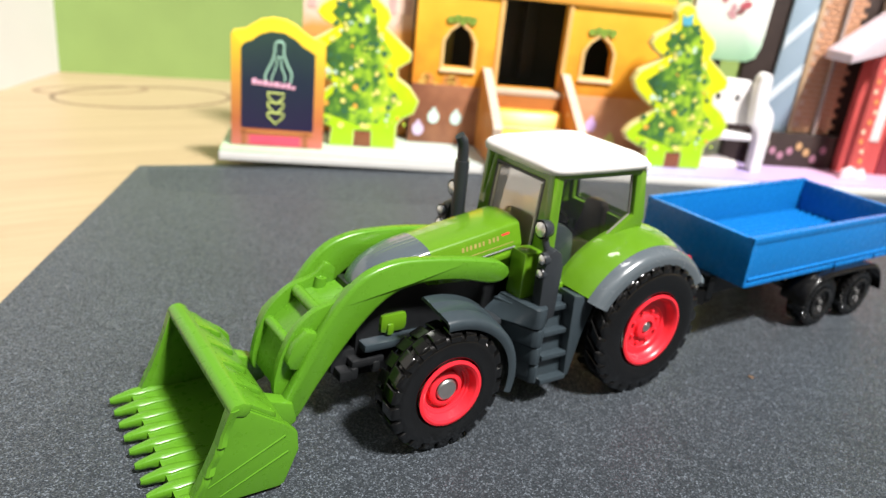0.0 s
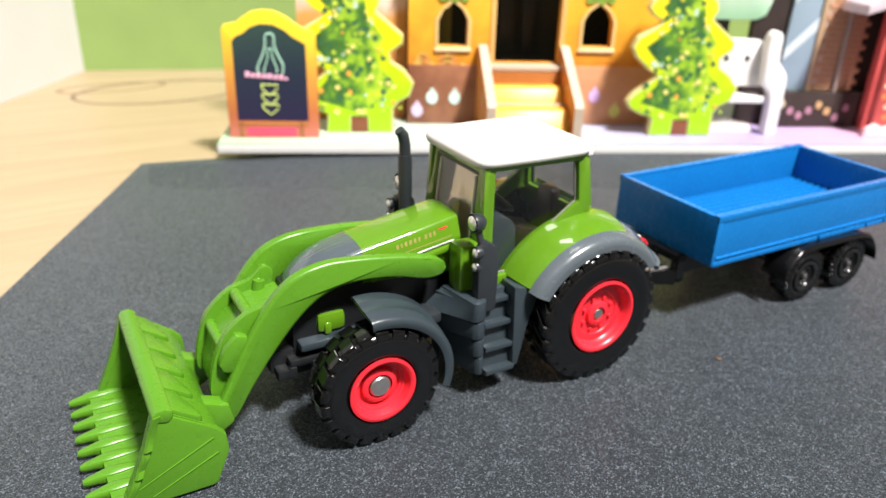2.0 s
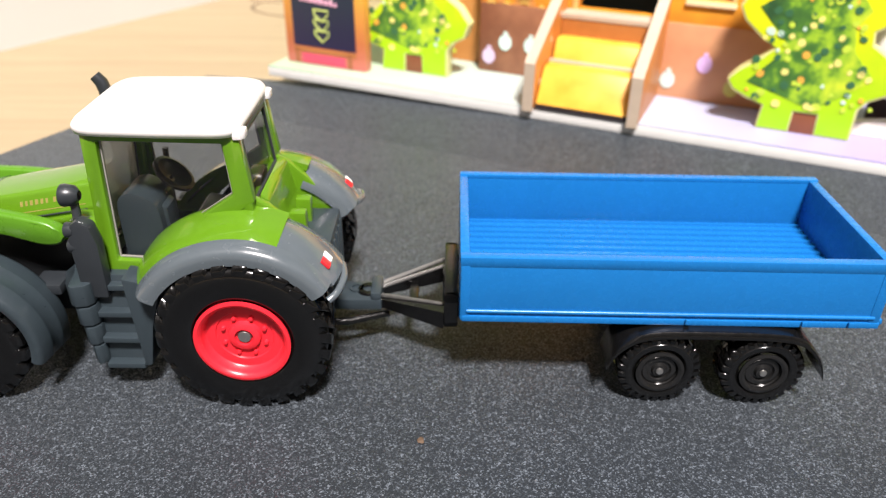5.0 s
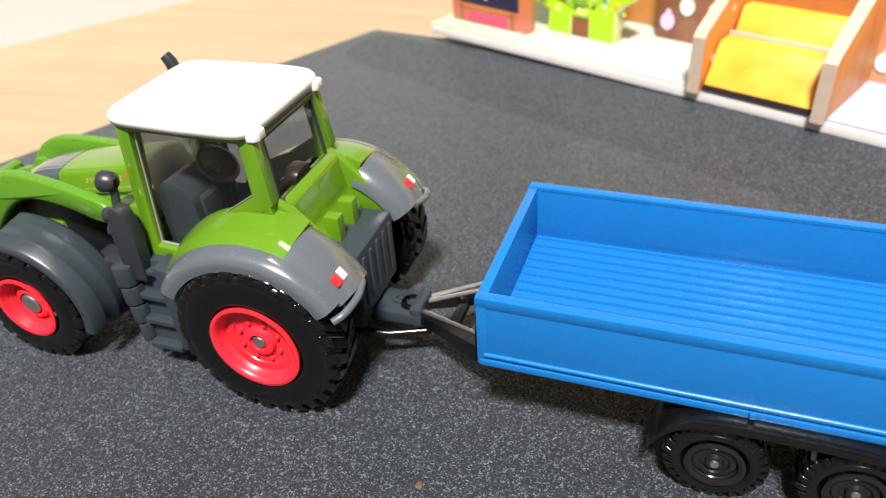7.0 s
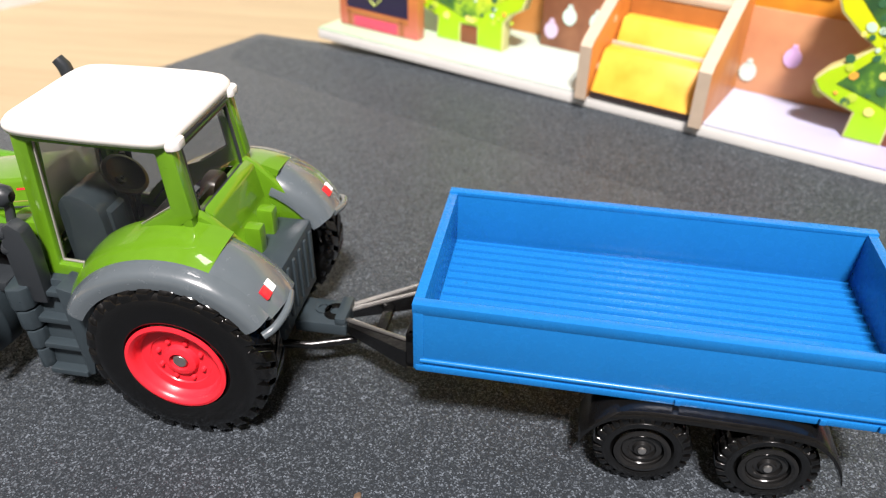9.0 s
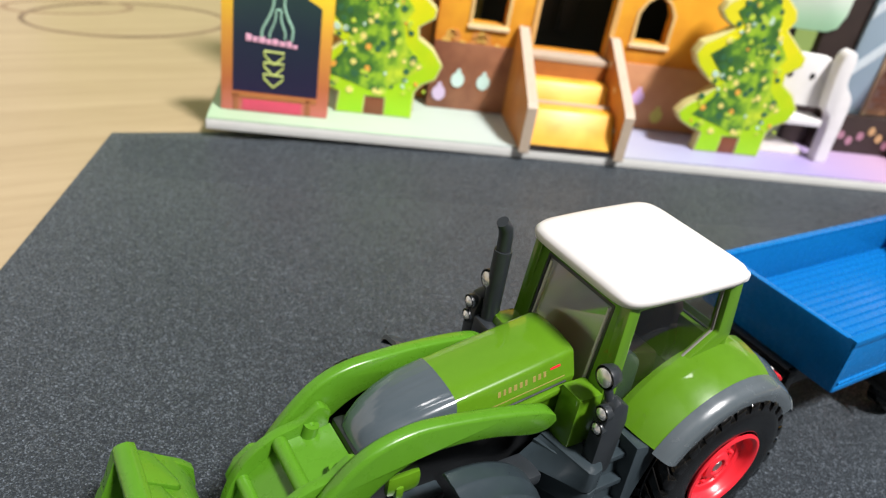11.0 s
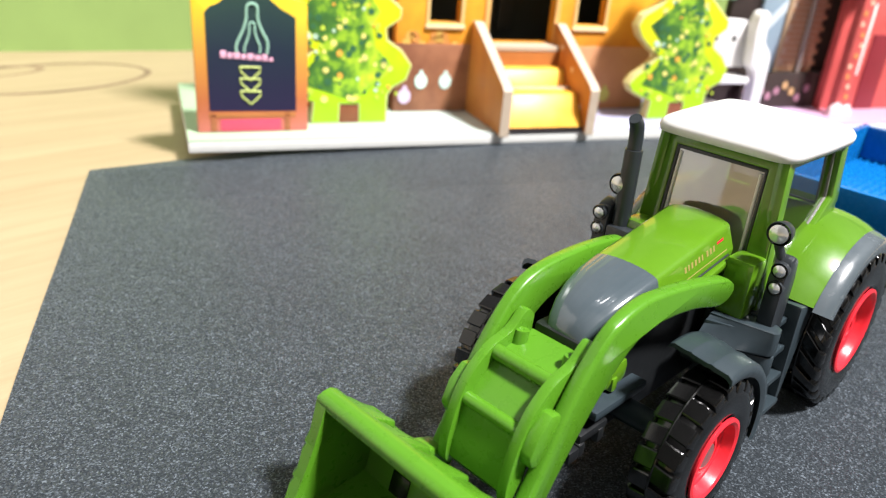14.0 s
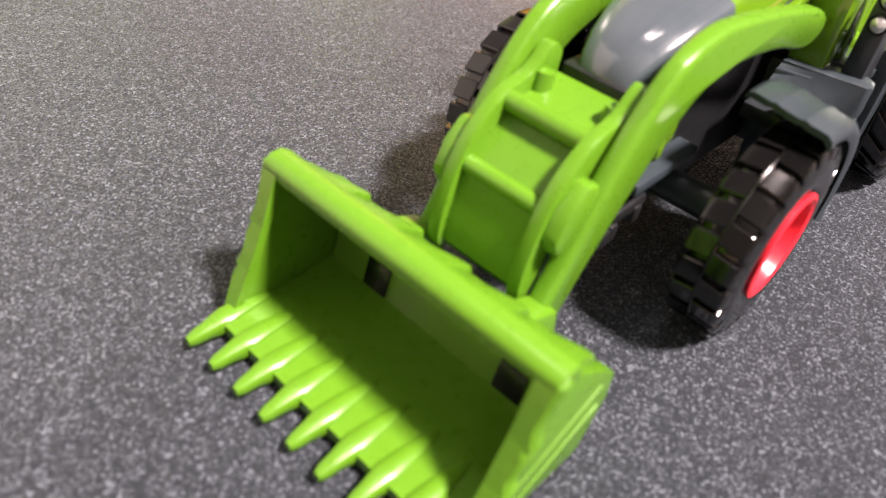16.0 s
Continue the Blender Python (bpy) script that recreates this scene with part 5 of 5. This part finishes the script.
def build_stairs():
    S = thing("toy_stairs", "small orange cardboard stairs with plain wood-edged side rails", "stairs", at(93.7, 0, 5))
    side = [(0.2, -0.6), (0.2, 11.6), (1.4, 12.8), (23.6, 25.6), (25.6, 25.6), (25.6, 0), (3, 0)]
    rail_m = wood_material("rail_print", (0.62, 0.25, 0.05), (0.46, 0.15, 0.03), 0.3, 6, 90)
    for u in (-13.2, 13.2):
        r = part("side_rail", prism(side, u - 1.3, u + 1.3, "x", 0.3), rail_m, S, "orange wood-look side rail")
        edge = [(0.1, -0.6), (0.1, 11.6), (1.3, 12.9), (23.6, 25.8), (25.4, 25.8)]
        part("rail_edge", shell([[(u - 1.35, a, b) for a, b in edge], [(u + 1.35, a, b) for a, b in edge]], [[(u - 1.35, a + 0.2, b - 0.25) for a, b in edge], [(u + 1.35, a + 0.2, b - 0.25) for a, b in edge]]), EDGE_MDF, r, "bare pale board edge", 0)
        for v, z in ((5, 6), (12, 15), (19, 20), (8, 2.5)):
            part("printed_dot", lathe([(0.9, 1.42), (0.02, 1.5)], (u, v, z), "x", 12) if u < 0 else lathe([(0.02, -1.5), (0.9, -1.42)], (u, v, z), "x", 12), plain("dot_cream", (0.70, 0.50, 0.34)), r, smooth=0)
    amber = plain("tread_amber", (0.78, 0.36, 0.02), 0.4, 0.2, 160, (0.80, 0.46, 0.06))
    for v0, v1, z0, z1, slope in ((1.8, 11.5, 1.0, 9.6, 4.6), (12.3, 20.4, 6.0, 14.4, 3.6)):
        bm = prism([(v0, z0), (v0 + slope, z1 - 0.8), (v0 + slope + 0.8, z1), (v1, z1), (v1, z0)], -11.6, 11.6, "x", 0.5)
        part("tread", bm, amber, S, "amber printed stair tread")
    for v, z in ((11.7, 9.0),):
        part("tread_edge", box(-11.6, 11.6, v - 0.8, v + 0.3, z - 0.5, z + 1.3, 0.25), EDGE_MDF, S)
    part("riser", box(-11.8, 11.8, 20.6, 24.0, 4.0, 18.4, 0.3), plain("riser_brown", (0.36, 0.13, 0.03)), S, "brown printed top riser")
    part("landing", box(-12, 12, 20.4, 26.4, 18.4, 19.9, 0.3), EDGE_MDF, S, "pale landing edge under the doorway")
    # solid dark strip standing in for the shade under the lower tread
    part("gap_shade_strip", box(-11.6, 11.6, 1.6, 3.0, 0.05, 1.2, 0), plain("gap_shade", (0.03, 0.02, 0.02)), S, smooth=0)


def build_bench():
    B = thing("toy_bench", "white cut-out toy bench standing beside the tree", "toy bench", at(164, 14, 5))
    white = plain("bench_white", (0.78, 0.76, 0.76), 0.5, 0.05)
    back = part("backrest", flat([(-12, 15.6), (-12.6, 29.0), (-11.0, 30.2), (4.6, 29.6), (6.2, 28.6), (7.0, 15.0)], 3, 6, 0.4), white, B)
    for u in (-6.2, 0.8):
        part("printed_dot", dab(u, 24.0, 0.8, 0.95, 2.8, 12), plain("dot_black", (0.02, 0.02, 0.02)), back, smooth=0)
    side = smooth_line([(9.2, 0), (9.0, 9), (8.2, 14.0), (5.8, 16.4), (5.2, 22), (4.8, 30.0), (6.6, 33.0), (9.0, 31.6), (9.4, 24), (12.2, 20.6), (13.2, 16), (13.0, 0)], 3)
    part("side_panel", flat([(p.x, p.y) for p in side], -1.5, 2.6, 0.4), white, B)
    part("seat", box(-12, 7, -1, 6, 10.5, 12.6, 0.4), white, B)
    part("rug", flat([(-12, 0), (-10, 3.0), (-2, 4.4), (6, 2.4), (8, 0)], 2.8, 6, 0.4), plain("snow_cream", (0.80, 0.76, 0.66)), B)


def build_panel():
    P = thing("picture_panel", "white and mint printed panel with a red drawing above the bench", "toy sign", at(161, 26, 5))
    body = part("panel", flat([(-13, 40), (-11, 36.5), (-6, 34.6), (9, 34.6), (12, 36), (13.5, 40), (15, 82), (-14, 82)], 0, 3.4, 0.5), print_material("mint_print", [(0.0, (0.30, 0.56, 0.34)), (0.12, (0.42, 0.66, 0.46)), (0.3, (0.76, 0.80, 0.74)), (1.0, (0.80, 0.78, 0.76))], "Z", 0.034, 0.075, 0.45, 0.1, 90), P)
    rnd = random.Random(3)
    for k in range(12):
        part("printed_mark", dab(rnd.uniform(-7, 7), rnd.uniform(45, 62), rnd.uniform(0.8, 2.4), rnd.uniform(0.5, 1.4), -0.15, 9, 0.3, rnd.uniform(0, 3)), plain("rose_mark", rnd.choice(((0.45, 0.10, 0.12), (0.52, 0.28, 0.30), (0.24, 0.10, 0.10)))), body, smooth=0)
    part("post", box(-3, 2, 3.6, 6.6, 0, 60, 0.3), plain("post_dark", (0.05, 0.035, 0.03)), P)


def build_shop():
    S = thing("toy_shop", "brick-printed cardboard shop with a pale blue window", "toy shop", at(186, 24, 5))
    dark = plain("shop_dark", (0.035, 0.022, 0.018), 0.6, 0.3)
    brick = plain("brick_print", (0.46, 0.22, 0.12), 0.6, 0.15, 300, (0.54, 0.30, 0.17))
    wall = part("wall", box(-16, 38, 3, 6, 0, 92, 0.3), dark, S)
    part("pane", flat([(-5.0, 14), (5.5, 10), (6.0, 84), (-3.0, 84)], 1.6, 2.8, 0.2), plain("pane_blue", (0.30, 0.40, 0.48), 0.3, 0.15, 60), wall, "pale blue printed window")
    for k in range(3):
        part("glint", flat([(-4.4 + k * 0.3, 22 + k * 18), (5.4, 32 + k * 18), (5.4, 36 + k * 18), (-4.2 + k * 0.3, 26 + k * 18)], 1.4, 1.7, 0), plain("glint_white", (0.60, 0.68, 0.72)), wall, smooth=0)
    part("window_bar", box(5.6, 7.4, 0.8, 3.2, 9, 86, 0.3), plain("bar_tan", (0.48, 0.33, 0.20)), wall)
    column = part("brick_column", box(7.6, 22, 1.6, 3.2, 12, 92, 0.2), plain("mortar", (0.55, 0.38, 0.28), 0.7), S, "printed brick column")
    proto = link_mesh("brick", box(-1.65, 1.65, -0.15, 0.15, -0.75, 0.75, 0.08, 1), brick)
    for r in range(30):
        for c in range(4):
            o = new("brick", proto)
            o.parent = column
            o.location = ((9.5 + c * 3.6 + (1.6 if r % 2 else 0)) * MM, 1.5 * MM, (13.2 + r * 1.9) * MM)
    part("pipe", tube([(15.5, 0.6, 3), (15.9, 0.6, 86)], 0.8), plain("pipe_grey", (0.34, 0.28, 0.25)), S)
    part("plinth", box(-8, 30, -1, 3, 0, 12, 0.4), dark, S)
    rnd = random.Random(11)
    for k in range(9):
        part("printed_bulb", dab(-6 + k * 3.3, rnd.uniform(3, 9), 1.2, 1.4, -1.2, 10), plain("warm_bulb", rnd.choice(((0.55, 0.34, 0.16), (0.50, 0.42, 0.30), (0.40, 0.20, 0.26)))), S, smooth=0)


def build_red_house():
    R = thing("gingerbread_house", "red and white cardboard gingerbread house with a snowy roof", "toy house", at(214, 12, 5))
    red = plain("house_red", (0.60, 0.10, 0.09), 0.45, 0.2, 160)
    wall = part("wall", box(-2.5, 34, 8, 11, 0, 44, 0.3), red, R, "red printed wall")
    part("upper_wall", box(2, 40, 12.5, 15.5, 44, 92, 0.3), plain("upper_cream", (0.72, 0.60, 0.46), 0.5, 0.1), R, "cream printed upper wall")
    part("white_panel", box(2.0, 10.5, 7.6, 8.2, 12, 36, 0.2), plain("panel_white", (0.82, 0.74, 0.70)), wall)
    part("door", box(13, 22, 7.6, 8.2, 0, 26, 0.2), plain("door_maroon", (0.22, 0.02, 0.03)), wall)
    post = part("post", box(-4.5, 0.5, 0, 3.2, 0, 50, 0.4), red, R, "red post with string of lights")
    for k in range(14):
        part("printed_bulb", dab(-2.0 + 1.2 * math.sin(k * 1.3), 3 + k * 3.4, 0.75, 0.85, -0.2, 10), plain("amber_bulb", (0.80, 0.34, 0.10) if k % 2 else (0.82, 0.60, 0.42)), post, smooth=0)
    snow = plain("roof_snow", (0.66, 0.55, 0.60), 0.55, 0.08)
    part("roof", flat([(-17, 38.5), (-17, 41.5), (14, 66), (40, 86), (40, 76), (13, 57), (-6, 42)], -2, 12, 0.6), snow, R, "white snowy roof slope")
    part("roof_stripe", flat([(-6, 48.5), (8, 59.5), (8, 61.2), (-6, 50.2)], -2.2, -1.8, 0), plain("stripe_crimson", (0.55, 0.05, 0.10)), R, smooth=0)
    part("snow_foot", flat([(-8, 0), (-7, 3.0), (-4, 4.6), (-1, 3.0), (1, 4.0), (3, 0)], -1.5, 0.2, 0.4), plain("snow_pink", (0.82, 0.58, 0.60)), R)


build_base()
raise_mat()
build_sign()
tree = build_tree(144.0, 12.0)
copy_thing(tree, at(41.5, 14.5, 5))
build_house()
build_stairs()
build_bench()
build_panel()
build_shop()
build_red_house()
